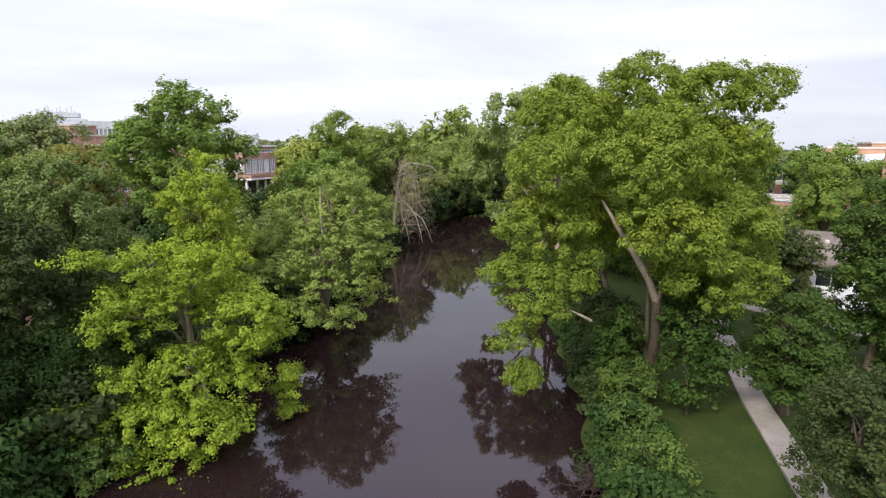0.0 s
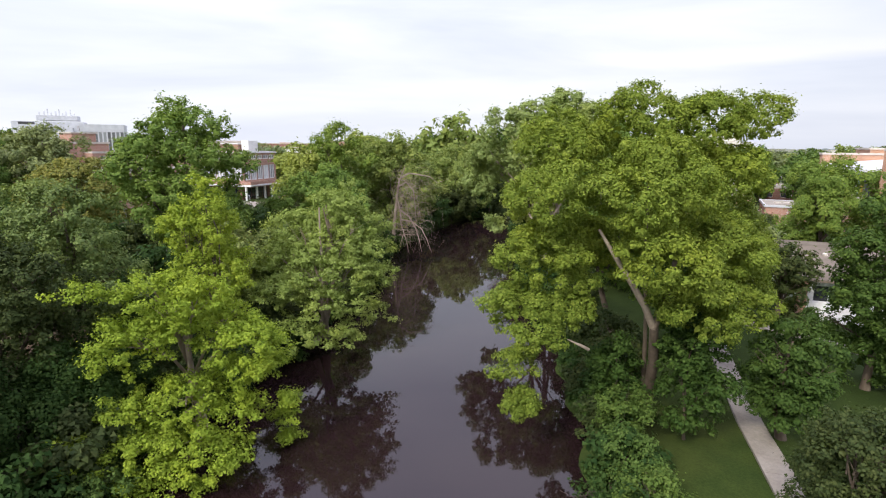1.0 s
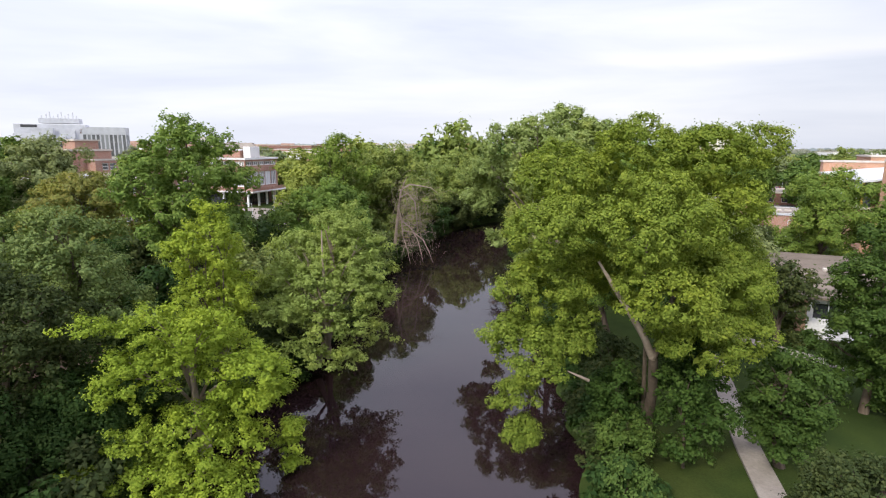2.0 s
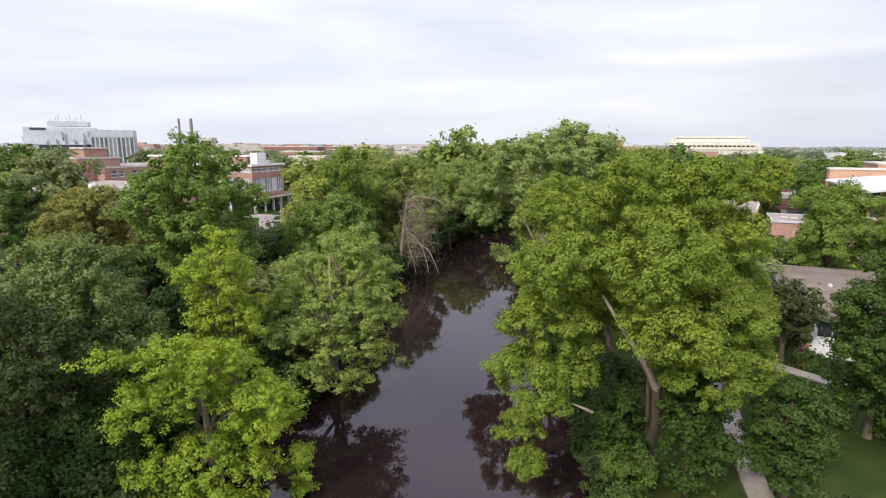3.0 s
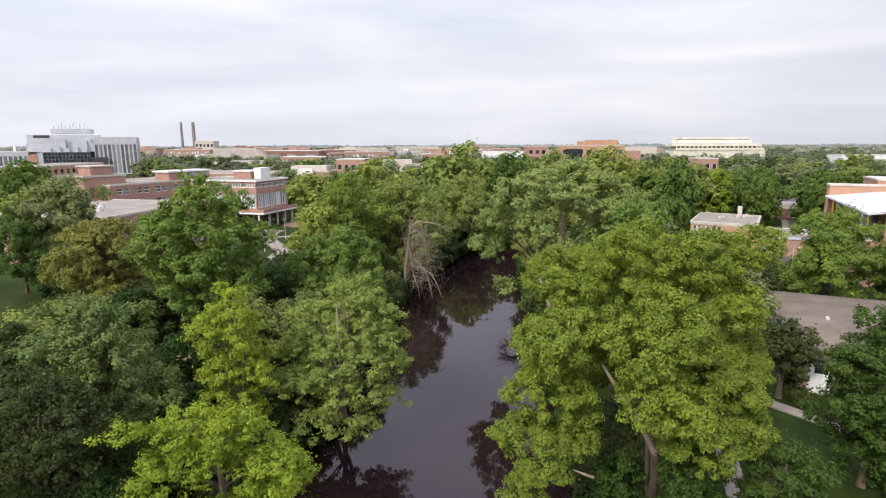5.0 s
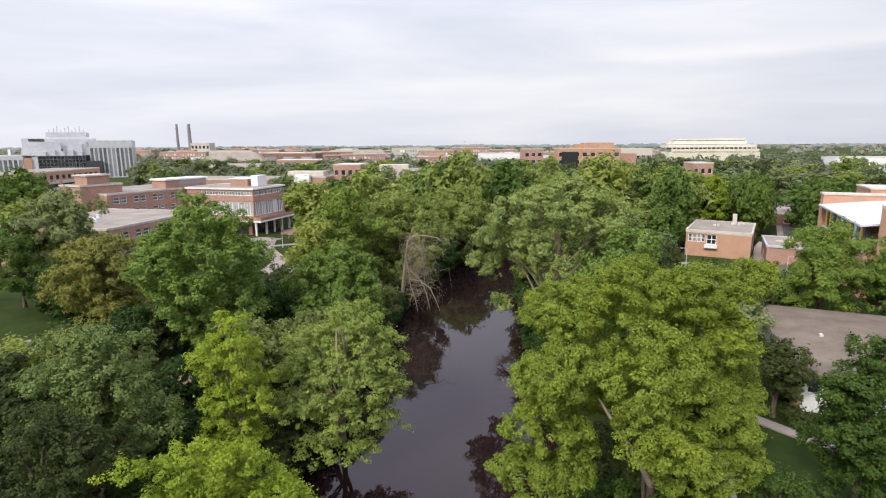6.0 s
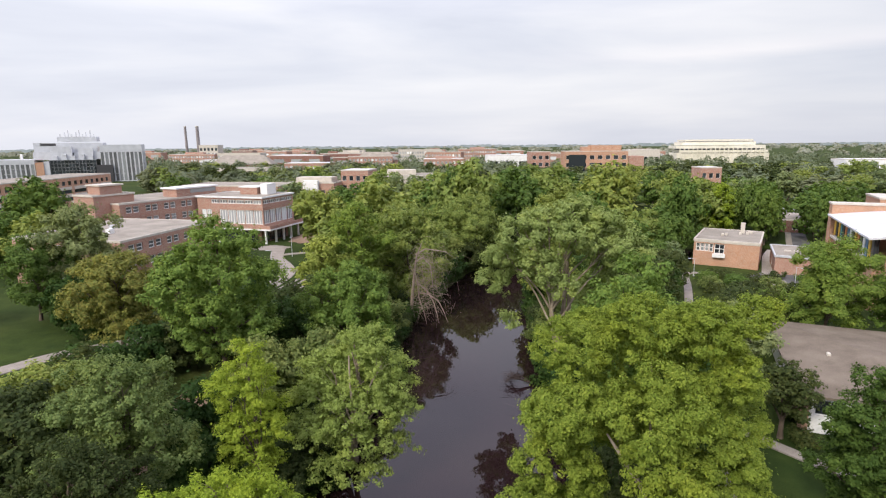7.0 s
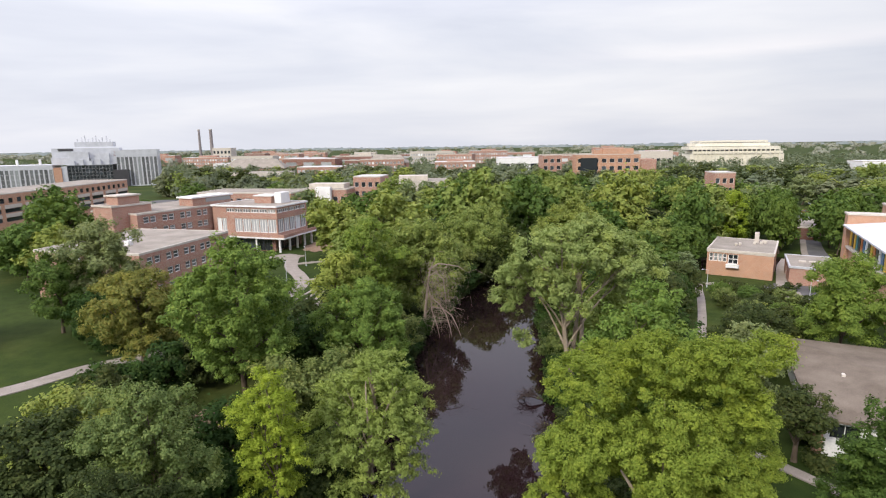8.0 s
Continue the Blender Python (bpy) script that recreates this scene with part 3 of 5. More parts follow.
def wall_with_openings(m, length, z0, z1, holes, depth=0.3):
    """An outer wall face with rectangular openings that go into its thickness; holes: (x0, x1, z0, z1)."""
    bm = bmesh.new()
    xs = sorted({0.0, length, *(v for h in holes for v in h[:2])})
    zs = sorted({z0, z1, *(v for h in holes for v in h[2:])})

    def quad(*c):
        bm.faces.new([bm.verts.new(m @ Vector(p)) for p in c])

    for a, b in zip(xs[:-1], xs[1:]):
        for c, d in zip(zs[:-1], zs[1:]):
            if not any(h[0] - 1e-4 <= a and b <= h[1] + 1e-4 and h[2] - 1e-4 <= c and d <= h[3] + 1e-4 for h in holes):
                quad((a, 0, c), (b, 0, c), (b, 0, d), (a, 0, d))
    for a, b, c, d in holes:
        quad((a, 0, c), (a, depth, c), (b, depth, c), (b, 0, c))
        quad((a, 0, d), (b, 0, d), (b, depth, d), (a, depth, d))
        quad((a, 0, c), (a, 0, d), (a, depth, d), (a, depth, c))
        quad((b, 0, c), (b, depth, c), (b, depth, d), (b, 0, d))
    bm.normal_update()
    return bm


WINDOWS = {}


def lattice_bm(w, h, cols, rows, bar, y0=-0.03, y1=0.05):
    """One connected window frame: a plate with an opening for each pane."""
    def lines(length, n):
        out = [0.0, bar]
        for k in range(1, n):
            out += [length * k / n - bar / 2, length * k / n + bar / 2]
        return out + [length - bar, length]
    xs, zs = lines(w, cols), lines(h, rows)
    bm = bmesh.new()
    V = {}

    def vert(i, j, y):
        if (i, j, y) not in V:
            V[(i, j, y)] = bm.verts.new((xs[i], y, zs[j]))
        return V[(i, j, y)]

    def solid(i, j):
        return 0 <= i < len(xs) - 1 and 0 <= j < len(zs) - 1 and (i % 2 == 0 or j % 2 == 0)
    for i in range(len(xs) - 1):
        for j in range(len(zs) - 1):
            if not solid(i, j):
                continue
            c = ((i, j), (i + 1, j), (i + 1, j + 1), (i, j + 1))
            bm.faces.new([vert(*p, y0) for p in c])
            bm.faces.new([vert(*p, y1) for p in c[::-1]])
            for k, (di, dj) in enumerate(((0, -1), (1, 0), (0, 1), (-1, 0))):
                if not solid(i + di, j + dj):
                    a, b = c[k], c[(k + 1) % 4]
                    bm.faces.new((vert(*b, y0), vert(*a, y0), vert(*a, y1), vert(*b, y1)))
    return bm


def add_window(ob, m, a, b, c, d, cols=2, rows=1, frame_mat=None, glass=None, bar=0.07, depth=0.22, name="window"):
    """A framed window set back in its opening: frame and bars, one pane, one sill."""
    frame_mat, glass = frame_mat or WHITE, glass or GLASS_DARK
    key = (round(b - a, 2), round(d - c, 2), cols, rows, frame_mat.name, glass.name, bar)
    if key not in WINDOWS:
        w, h = b - a, d - c
        bm = lattice_bm(w, h, cols, rows, bar)
        WINDOWS[key] = (finish(bm, "frame", frame_mat), finish(box_bm(0, w, 0.055, 0.075, 0, h), "pane", glass))
    f, p = WINDOWS[key]
    at = m @ Matrix.Translation((a, depth, c))
    win = part(name, f, None, ob, at=at)
    part("pane", p, None, win)
    return win


def row_of(length, n, w, z0, z1, margin=1.5, pairs=False):
    step = (length - 2 * margin) / n
    out = []
    for i in range(n):
        c = margin + step * (i + 0.5)
        out += [(c - w / 2, c + w / 2, z0, z1)]
    return out


def make_building(name, x, y, turn, w, d, h, wall_mat, holes, label, z=0.0, base=-0.6, roof_mat=None, coping=None, over=0.0, cols=2, rows=1, frame_mat=None, glass=None, category="building", roof_t=0.35, bar=0.10):
    """A flat-roofed block. holes: side -> list of (x0, x1, z0, z1[, cols, rows])."""
    ob = thing(name, x, y, z, turn, label, category)
    for side, f in SIDES.items():
        m, length = f(w, d)
        mine = holes.get(side, [])
        part("wall", wall_with_openings(m, length, base, h, [q[:4] for q in mine]), wall_mat, ob)
        for q in mine:
            add_window(ob, m, *q[:4], cols=q[4] if len(q) > 4 else cols, rows=q[5] if len(q) > 5 else rows, frame_mat=frame_mat, glass=q[6] if len(q) > 6 else glass, bar=bar)
    part("roof", box_bm(-over + 0.3, w + over - 0.3, -over + 0.3, d + over - 0.3, h - 0.25, h + 0.02), roof_mat or ROOF_GREY, ob)
    bm = bmesh.new()
    o, t = over + 0.06, 0.36
    for q in ((-o, w + o, -o, t - o), (-o, w + o, d + o - t, d + o), (-o, t - o, t - o, d + o - t), (w + o - t, w + o, t - o, d + o - t)):
        add_box(bm, *q, h - roof_t, h + 0.15)
    part("coping", bm, coping or CONCRETE, ob)
    return ob


# red-brick teaching block: glazed pavilion
tower = make_building("brick_pavilion", -83.5, 172.5, -16, 24.5, 17, 14.5, BRICK_RED, {
    "front": [(5.4 + 3.13 * i, 8.43 + 3.13 * i, 12.3, 13.6, 3, 1, GLASS_MIXED) for i in range(6)] + [(1.4, 3.25, 6.0, 10.4, 2, 1, GLASS_PALE), (3.35, 5.2, 6.0, 10.4, 2, 1, GLASS_PALE)] + [(8.3 + 3.17 * i, 11.37 + 3.17 * i, 6.0, 10.4, 3, 1, GLASS_PALE) for i in range(5)],
    "right": [(0.4 + 3.21 * i, 3.51 + 3.21 * i, z0, z1, 3, 1, g) for i in range(5) for z0, z1, g in ((12.3, 13.6, GLASS_MIXED), (6.0, 10.4, GLASS_PALE))],
}, "three-storey red brick pavilion with white fascia and tall windows", base=4.3, coping=WHITE, over=0.35, bar=0.24)
part("ground_floor", box_bm(1.0, 22.8, 0.9, 15.6, -1.0, 4.3), BRICK_DARK, tower)
part("canopy", box_bm(-0.5, 27.6, -1.3, 17.8, 4.25, 4.75, bevel=0.05), WHITE, tower, "white concrete canopy slab")
part("balcony_parapet", box_bm(7.5, 27.5, -1.2, -0.9, 4.75, 5.75), BRICK_RED, tower, "brick balcony parapet")
part("balcony_parapet", box_bm(27.2, 27.5, -0.9, 17.6, 4.75, 5.75), BRICK_RED, tower, "brick balcony parapet")
for i in range(3):
    part("pillar", box_bm(-0.28, 0.28, -0.28, 0.28, -1.0, 4.25, bevel=0.04), WHITE, tower, at=pose(8.0 + 8.7 * i, -0.6, 0))
for i in range(4):
    part("pillar", box_bm(-0.28, 0.28, -0.28, 0.28, -1.0, 4.25, bevel=0.04), WHITE, tower, at=pose(25.9, 4.0 + 4.3 * i, 0))
for i in range(7):
    add_window(tower, Matrix.Translation((0, 0.62, 0)), 2.0 + 2.8 * i, 4.7 + 2.8 * i, 0.2, 3.6, 3, 2, DARK_METAL, depth=0.2)
for i in range(4):
    m, _ = SIDES["right"](22.8, 17)
    add_window(tower, m, 2.6 + 2.9 * i, 5.2 + 2.9 * i, 0.2, 3.4, 3, 2, DARK_METAL, depth=-0.12)
part("penthouse", box_bm(10.5, 17, 8, 14, 14.5, 16.8), BRICK_RED, tower)
part("penthouse_roof", box_bm(10.2, 17.3, 7.7, 14.3, 16.8, 17.1), WHITE, tower)
part("plant_screen", box_bm(17.6, 20.2, 9, 14, 14.5, 18.0, bevel=0.05), WHITE, tower)

main_wing = make_building("brick_wing", -95.2, 150.0, 65, 37, 22, 14.44, BRICK_RED, {
    "front": [q for k in range(4) for i in range(4) for q in ((1.9 + 6.1 * i, 3.7 + 6.1 * i, 1.0 + 3.5 * k, 2.9 + 3.5 * k, 1, 2), (4.1 + 6.1 * i, 5.9 + 6.1 * i, 1.0 + 3.5 * k, 2.9 + 3.5 * k, 1, 2))],
}, "long four-storey red brick wing with paired windows", coping=CONCRETE, bar=0.16, glass=GLASS_MIXED)
part("penthouse", box_bm(20.5, 36, 2.0, 8.5, 14.4, 16.9), BRICK_RED, main_wing)
part("penthouse_window", box_bm(25.5, 35.6, 1.92, 2.0, 15.4, 16.7), GLASS_PALE, main_wing, "pale clerestory window band")
part("penthouse_roof", box_bm(20.0, 36.5, 1.5, 9.0, 16.9, 17.35), WHITE, main_wing, "white flat penthouse roof")
stair = make_building("stair_tower", -100.6, 147.4, 65, 12, 9, 17.0, BRICK_RED, {}, "brick stair tower with stepped flat roofs", coping=CONCRETE, over=0.2)
part("upper_stage", box_bm(3, 9.5, 1.5, 7, 17.0, 19.4), BRICK_RED, stair)
part("upper_roof", box_bm(2.6, 9.9, 1.1, 7.4, 19.4, 19.8), CONCRETE, stair)

front_wing = make_building("brick_front_wing", -70.2, 109.0, 79, 31.2, 28, 11.0, BRICK_RED, {
    "front": [q for k in range(3) for i in range(5) for q in ((2.0 + 5.9 * i, 3.8 + 5.9 * i, 1.3 + 3.4 * k, 3.0 + 3.4 * k, 1, 2), (4.3 + 5.9 * i, 6.1 + 5.9 * i, 1.3 + 3.4 * k, 3.0 + 3.4 * k, 1, 2))],
    "left": [q for k in range(3) for q in row_of(28, 6, 1.5, 1.3 + 3.4 * k, 3.0 + 3.4 * k)],
}, "three-storey red brick wing with paired sash windows", coping=CONCRETE, bar=0.16, glass=GLASS_MIXED)
part("roof_vent", box_bm(8, 9.4, 10, 11.2, 11.0, 12.1, bevel=0.04), WHITE, front_wing)
part("roof_vent", box_bm(15, 15.9, 16, 16.9, 11.0, 11.8, bevel=0.04), GREY_METAL, front_wing)

# car park of orange-brown brick
garage = make_building("parking_garage", -187, 176, 93, 127, 24, 15.5, BRICK_ORANGE, {
    "front": [(2.2 + 4.6 * i, 4.6 + 4.6 * i, 11.6, 13.6, 1, 1) for i in range(27)] + [(2 + 11.5 * i, 11.5 + 11.5 * i, z0, z0 + 1.7, 1, 1) for i in range(11) for z0 in (7.6, 3.9)],
    "right": [(2.2 + 4.6 * i, 4.6 + 4.6 * i, 11.6, 13.6, 1, 1) for i in range(5)],
}, "brown brick parking garage with rows of open bays", frame_mat=DARK_METAL, roof_mat=ROOF_GREY)
for i in range(11):
    for z0 in (5.7, 9.4):
        part("spandrel", box_bm(2.0 + 11.5 * i, 11.5 + 11.5 * i, -0.06, -0.003, z0, z0 + 1.5), CONCRETE, garage, "pale concrete spandrel")


def strip_block(name, x, y, turn, w, d, h, bays, top, label, wall_mat=None, z0=0.5, glass=None, base=-0.6):
    """A pale block with tall narrow window strips up to top, and a blank band above."""
    step = w / bays
    return make_building(name, x, y, turn, w, d, h, wall_mat or GREY_METAL, base=base, holes={
        "front": [(step * (i + 0.13), step * (i + 0.87), z0, top, 1, 4) for i in range(bays)],
        "right": [(4 * i + 1, 4 * i + 3, z0, top, 1, 3) for i in range(int(d / 4))],
    }, label=label, frame_mat=WHITE, roof_mat=ROOF_WHITE, coping=GREY_METAL, glass=glass)


lab_wing = strip_block("laboratory_wing", -525.5, 515.8, 25, 101, 40, 16.5, 24, 12.0, "pale grey laboratory wing with vertical window strips", glass=GLASS_MIXED, z0=-7.5, base=-8.6)
core = make_building("laboratory_core", -422.3, 564, 25, 42, 50, 16, DARK_METAL, {
    "front": [(0.6 + 3.2 * i, 3.4 + 3.2 * i, 1.0 + 3.7 * k, 4.3 + 3.7 * k, 1, 1) for i in range(13) for k in range(-2, 4)]},
    "laboratory core with a dark glass curtain wall", frame_mat=GREY_METAL, roof_mat=ROOF_WHITE, coping=GREY_METAL, base=-8.6)
part("brick_bay", box_bm(-12, -5, -2, 20, -8.6, 13.5), BRICK_ORANGE, core)
part("side_bay", box_bm(-5, 0, -1, 20, -8.6, 14.5), GREY_METAL, core)
part("dark_bay", box_bm(42, 57, -4, 20, -8.6, 10), DARK_METAL, core)
part("plant_room", box_bm(-15, 46, 8, 40, 16, 24), GREY_METAL, core)
part("plant_room", box_bm(2, 20, 5, 12, 16, 29.5), GREY_METAL, core)
part("plant_room", box_bm(26, 39, 6, 12, 16, 27.5), GREY_METAL, core)
part("upper_plant_room", box_bm(-15, 48, 14, 40, 24, 33.5), GREY_METAL, core)
part("louvre_band", box_bm(-9, 5, 13.8, 14, 30.5, 33.0), DARK_METAL, core, "dark louvre opening under the roof")
for i in range(3):
    part("louvre_band", box_bm(2 + 13 * i, 8 + 13 * i, 7.8, 8, 18.0, 22.5), DARK_METAL, core, "dark louvre opening in the plant room")
part("upper_plant_room", box_bm(6, 42, 18, 40, 35, 40), GREY_METAL, core)
part("brick_plant_room", box_bm(42, 58, 14, 40, 22, 29.5), BRICK_RED, core)
for i in range(10):
    part("flue", box_bm(-0.5, 0.5, -0.5, 0.5, 39.5, 43 + 2.0 * (i % 3), bevel=0.1), GREY_METAL, core, at=pose(8 + 3.4 * i, 24 + (i * 5) % 7, 0))
for i in range(5):
    part("louvre_box", box_bm(-2.2, 2.2, -2, 2, 16, 20 + 1.5 * (i % 2), bevel=0.15), GREY_METAL, core, at=pose(5 + 8.0 * i, 3.2, 0))
for i in range(4):
    part("vent_stack", box_bm(-1.0, 1.0, -1.0, 1.0, 16, 22.5, bevel=0.2), WHITE, core, at=pose(-85 + 20 * i, 8, 0))
lab_end = strip_block("laboratory_end_block", -380.5, 583.5, 25, 40, 40, 31, 10, 23.5, "pale grey laboratory end block with vertical strips", glass=GLASS_MIXED, z0=-7.5, base=-8.6)
# the laboratory group stands on a rise, at four fifths of the drawn size
for ob in (lab_wing, core, lab_end):
    ob.matrix_world = Matrix.Translation((ob.location.x * 0.8, ob.location.y * 0.8 - 0.7, 6.6)) @ Matrix.Rotation(radians(25), 4, "Z") @ Matrix.Scale(0.8, 4)


def far_block(name, x, y, turn, w, d, h, mat, floors, bays, label, roof=None, top=None, glass=None):
    """A distant flat-roofed block with rows of windows."""
    fh = (h - 1.5) / max(1, floors)
    step = w / bays
    ob = make_building(name, x, y, turn, w, d, h, mat, {
        "front": [(step * (i + 0.2), step * (i + 0.8), 0.9 + fh * k, 0.9 + fh * k + fh * 0.55, 1, 1) for i in range(bays) for k in range(floors)]},
        label, roof_mat=roof or ROOF_GREY, coping=CONCRETE, glass=glass, frame_mat=WHITE)
    if top:
        part("penthouse", box_bm(w * 0.3, w * 0.7, d * 0.3, d * 0.7, h, h + top), mat, ob)
    return ob


white_hall = far_block("white_hall", -76, 245, -8, 22, 16, 13.5, BRICK_RED, 2, 6, "brick hall with white portal and flat roof", ROOF_GREY)
part("portal", box_bm(8, 15, -2.0, -0.01, 0, 14.6), WHITE, white_hall, "white projecting portal")
part("penthouse", box_bm(2, 19, 5, 13, 13.5, 15.6), CONCRETE, white_hall)
far_block("brick_annex", -118, 232, -8, 44, 20, 13.5, BRICK_RED, 3, 10, "low red brick block behind trees")
far_block("brick_hall", -53, 252, -6, 13, 16, 18.5, BRICK_RED, 4, 4, "narrow brick hall with pale roof edge", ROOF_WHITE)
far_block("low_hall", -44, 262, 4, 36, 24, 15, CONCRETE, 3, 9, "long low pale hall with flat roof", ROOF_GREY, 2.5)
far_block("white_hangar", 38, 640, 0, 68, 40, 15.5, WHITE, 1, 4, "long white low building on the horizon", ROOF_WHITE)
far_block("brick_block", 60, 430, 3, 15, 18, 23, BRICK_RED, 4, 3, "orange brick block above the trees")
far_block("brick_institute", 82, 410, -4, 46, 24, 23.5, BRICK_ORANGE, 4, 8, "orange brick institute with ribbon windows", ROOF_GREY, 3.0)
institute = bpy.data.objects["brick_institute"]
part("stair_glass", box_bm(3, 15, -1.2, 0, 0, 21), GLASS_DARK, institute, "teal glazed stair bay")
part("upper_storey", box_bm(20, 42, 5, 20, 23.5, 27.5), BRICK_ORANGE, institute)
part("upper_storey", box_bm(46, 58, 2, 20, -0.5, 19.5), BRICK_RED, institute)
far_block("white_store", 215, 690, -6, 40, 30, 20, CONCRETE, 1, 6, "white flat-roofed building beyond trees", ROOF_WHITE)
far_block("pale_house", 112, 250, -3, 9, 12, 18.5, BRICK_RED, 4, 3, "narrow brick house with white window frames among trees", ROOF_WHITE)
far_block("white_shed", 296, 420, -10, 46, 24, 15.5, WHITE, 1, 6, "white industrial shed with low roof", ROOF_WHITE)
far_block("white_shed", 252, 330, -10, 46, 24, 13.5, WHITE, 1, 6, "white industrial shed with low roof", ROOF_WHITE)
# far blocks get pale panes, distance haze put into the glass colour
rng_far = random.Random(11)
for i, (x, y, w, h, m) in enumerate([(-430, 820, 70, 17, BRICK_RED), (-330, 760, 60, 19, CONCRETE), (-300, 640, 30, 13, WHITE), (-240, 700, 60, 17, BRICK_RED), (-170, 800, 44, 18, CONCRETE), (-120, 620, 50, 16, BRICK_RED), (-90, 900, 70, 20, CONCRETE), (-40, 760, 50, 18, BRICK_RED), (10, 900, 60, 20, BRICK_RED), (-190, 430, 46, 12, CONCRETE), (-150, 480, 40, 14, BRICK_RED), (-30, 540, 40, 15, BRICK_RED)]):
    far_block("campus_block", x, y, rng_far.uniform(-12, 12), w, 26, h, m, 3, int(w / 4), "distant campus block above the tree line", rng_far.choice([ROOF_GREY, ROOF_WHITE]), rng_far.choice([0, 2.5]), GLASS_PALE)

for i in range(26):
    y = rng_far.uniform(640, 1500)
    x = y * rng_far.uniform(-0.78, 0.42)
    w = rng_far.uniform(34, 86)
    far_block("campus_block", x, y, rng_far.uniform(-10, 10), w, 24, rng_far.uniform(13, 20), rng_far.choice([BRICK_RED, BRICK_DARK, BRICK_RED, CONCRETE]), 2, 3, "distant campus block above the tree line", rng_far.choice([ROOF_GREY, ROOF_WHITE]), rng_far.choice([0, 3.0]), GLASS_PALE)


def hip_hall(name, x, y, turn, w, d, h, rise, label):
    """A far brick hall under a long hipped slate roof."""
    ob = far_block(name, x, y, turn, w, d, h, BRICK_RED, 2, int(w / 5), label, glass=GLASS_PALE)
    bm = bmesh.new()
    lo = [bm.verts.new(p) for p in ((-1, -1, h + 0.4), (w + 1, -1, h + 0.4), (w + 1, d + 1, h + 0.4), (-1, d + 1, h + 0.4))]
    hi = [bm.verts.new((d * 0.4, d / 2, h + rise)), bm.verts.new((w - d * 0.4, d / 2, h + rise))]
    for q in ((lo[0], lo[1], hi[1], hi[0]), (lo[1], lo[2], hi[1]), (lo[2], lo[3], hi[0], hi[1]), (lo[3], lo[0], hi[0]), lo[::-1]):
        bm.faces.new(q)
    bmesh.ops.recalc_face_normals(bm, faces=bm.faces)
    part("roof", bm, ROOF_GREY, ob, "long hipped slate roof")


hip_hall("slate_roofed_hall", -252, 560, 4, 62, 24, 10, 9.5, "far brick hall under a long grey slate roof")
hip_hall("slate_roofed_hall", -118, 650, -3, 48, 22, 11, 9.5, "far brick hall under a long grey slate roof")
far_block("brick_store", 107, 184, -28, 11, 20, 4.2, BRICK_DARK, 1, 2, "low dark brick store beside the street")


def round_tower(name, x, y, r0, r1, h, mat, label, category):
    ob = thing(name, x, y, 0, 0, label, category)
    me = stems_mesh("shaft", [([(0, 0, h * i / 6) for i in range(7)], [r0 + (r1 - r0) * i / 6 for i in range(7)], 16)], mat)
    part("shaft", me, None, ob)
    part("rim", stems_mesh("rim", [([(0, 0, h - 1.2), (0, 0, h + 0.3)], [r1 * 1.12, r1 * 1.12], 16)], CONCRETE), None, ob)
    return ob


round_tower("chimney_stack", -489, 1000, 2.6, 1.9, 64, STACK_GREY, "tall slim grey power-station chimney", "chimney")
round_tower("chimney_stack", -467, 1000, 3.4, 2.6, 64, STACK_GREY, "tall grey power-station chimney", "chimney")
far_block("power_station", -462, 990, 0, 34, 24, 30, CONCRETE, 3, 5, "pale power-station building beside chimneys", ROOF_WHITE)

# stadium
stadium = thing("stadium", 281, 700, 0, -8, "long cream concrete stadium with stepped tiers", "stadium")
CREAM = plain("cream_concrete", (0.62, 0.59, 0.48), (0.74, 0.71, 0.60), 0.05, 0.85, fine=0.6)
for x0, x1, y0, z0, z1 in ((0, 108, 0, 0, 15), (3, 106, -1.5, 15.5, 18.5), (-2, 102, -3, 20.5, 24.0), (6, 92, 2, 24.5, 28.5), (10, 90, 4, 29.2, 31.5)):
    part("tier", box_bm(x0, x1, y0, y0 + 40, z0, z1), CREAM, stadium)
for i in range(20):
    part("column", box_bm(-0.6, 0.6, -0.6, 0.6, 0, 20.5), CREAM, stadium, at=pose(3 + 5.2 * i, -2.2, 0))
# solid dark box paints the shadow of the open level between tiers
part("concourse", box_bm(4, 99, 1, 30, 18.5, 20.5), DARK_METAL, stadium, "dark slab standing for shadow in the open concourse")
part("press_box", box_bm(9, 90, 3, 30, 28.5, 29.2), DARK_METAL, stadium)

# small orange-brick house by the path, with annexe
store = make_building("brick_clubhouse", 59.9, 134.5, -31, 14.4, 19.5, 6.4, BRICK_ORANGE, {
    "front": [(0.5 + 1.0 * i, 1.4 + 1.0 * i, 3.5, 5.5, 1, 2, GLASS_MIXED) for i in range(4)] + [(4.7, 6.9, 3.1, 5.5, 2, 2)],
    "left": [(2.5 + 3.0 * i, 5.3 + 3.0 * i, 3.5, 5.5, 3, 2, GLASS_MIXED) for i in range(5)],
}, "flat-roofed orange brick clubhouse with a band of windows", coping=CONCRETE, over=0.1, bar=0.14)
part("door", box_bm(14.4, 14.47, 0.8, 3.2, -0.2, 3.0), BRICK_DARK, store, "dark red-brown door leaf")
part("fascia", box_bm(-0.05, 14.45, -0.08, -0.003, 5.75, 6.05), CONCRETE, store, "cream concrete fascia band")
part("balcony", box_bm(4.4, 7.2, -1.0, -0.01, 2.3, 3.1), WHITE, store, "white balcony front")
part("roof_vent", box_bm(9.2, 10.2, 14.5, 15.5, 6.4, 9.2, bevel=0.05), CONCRETE, store, "pale masonry chimney")
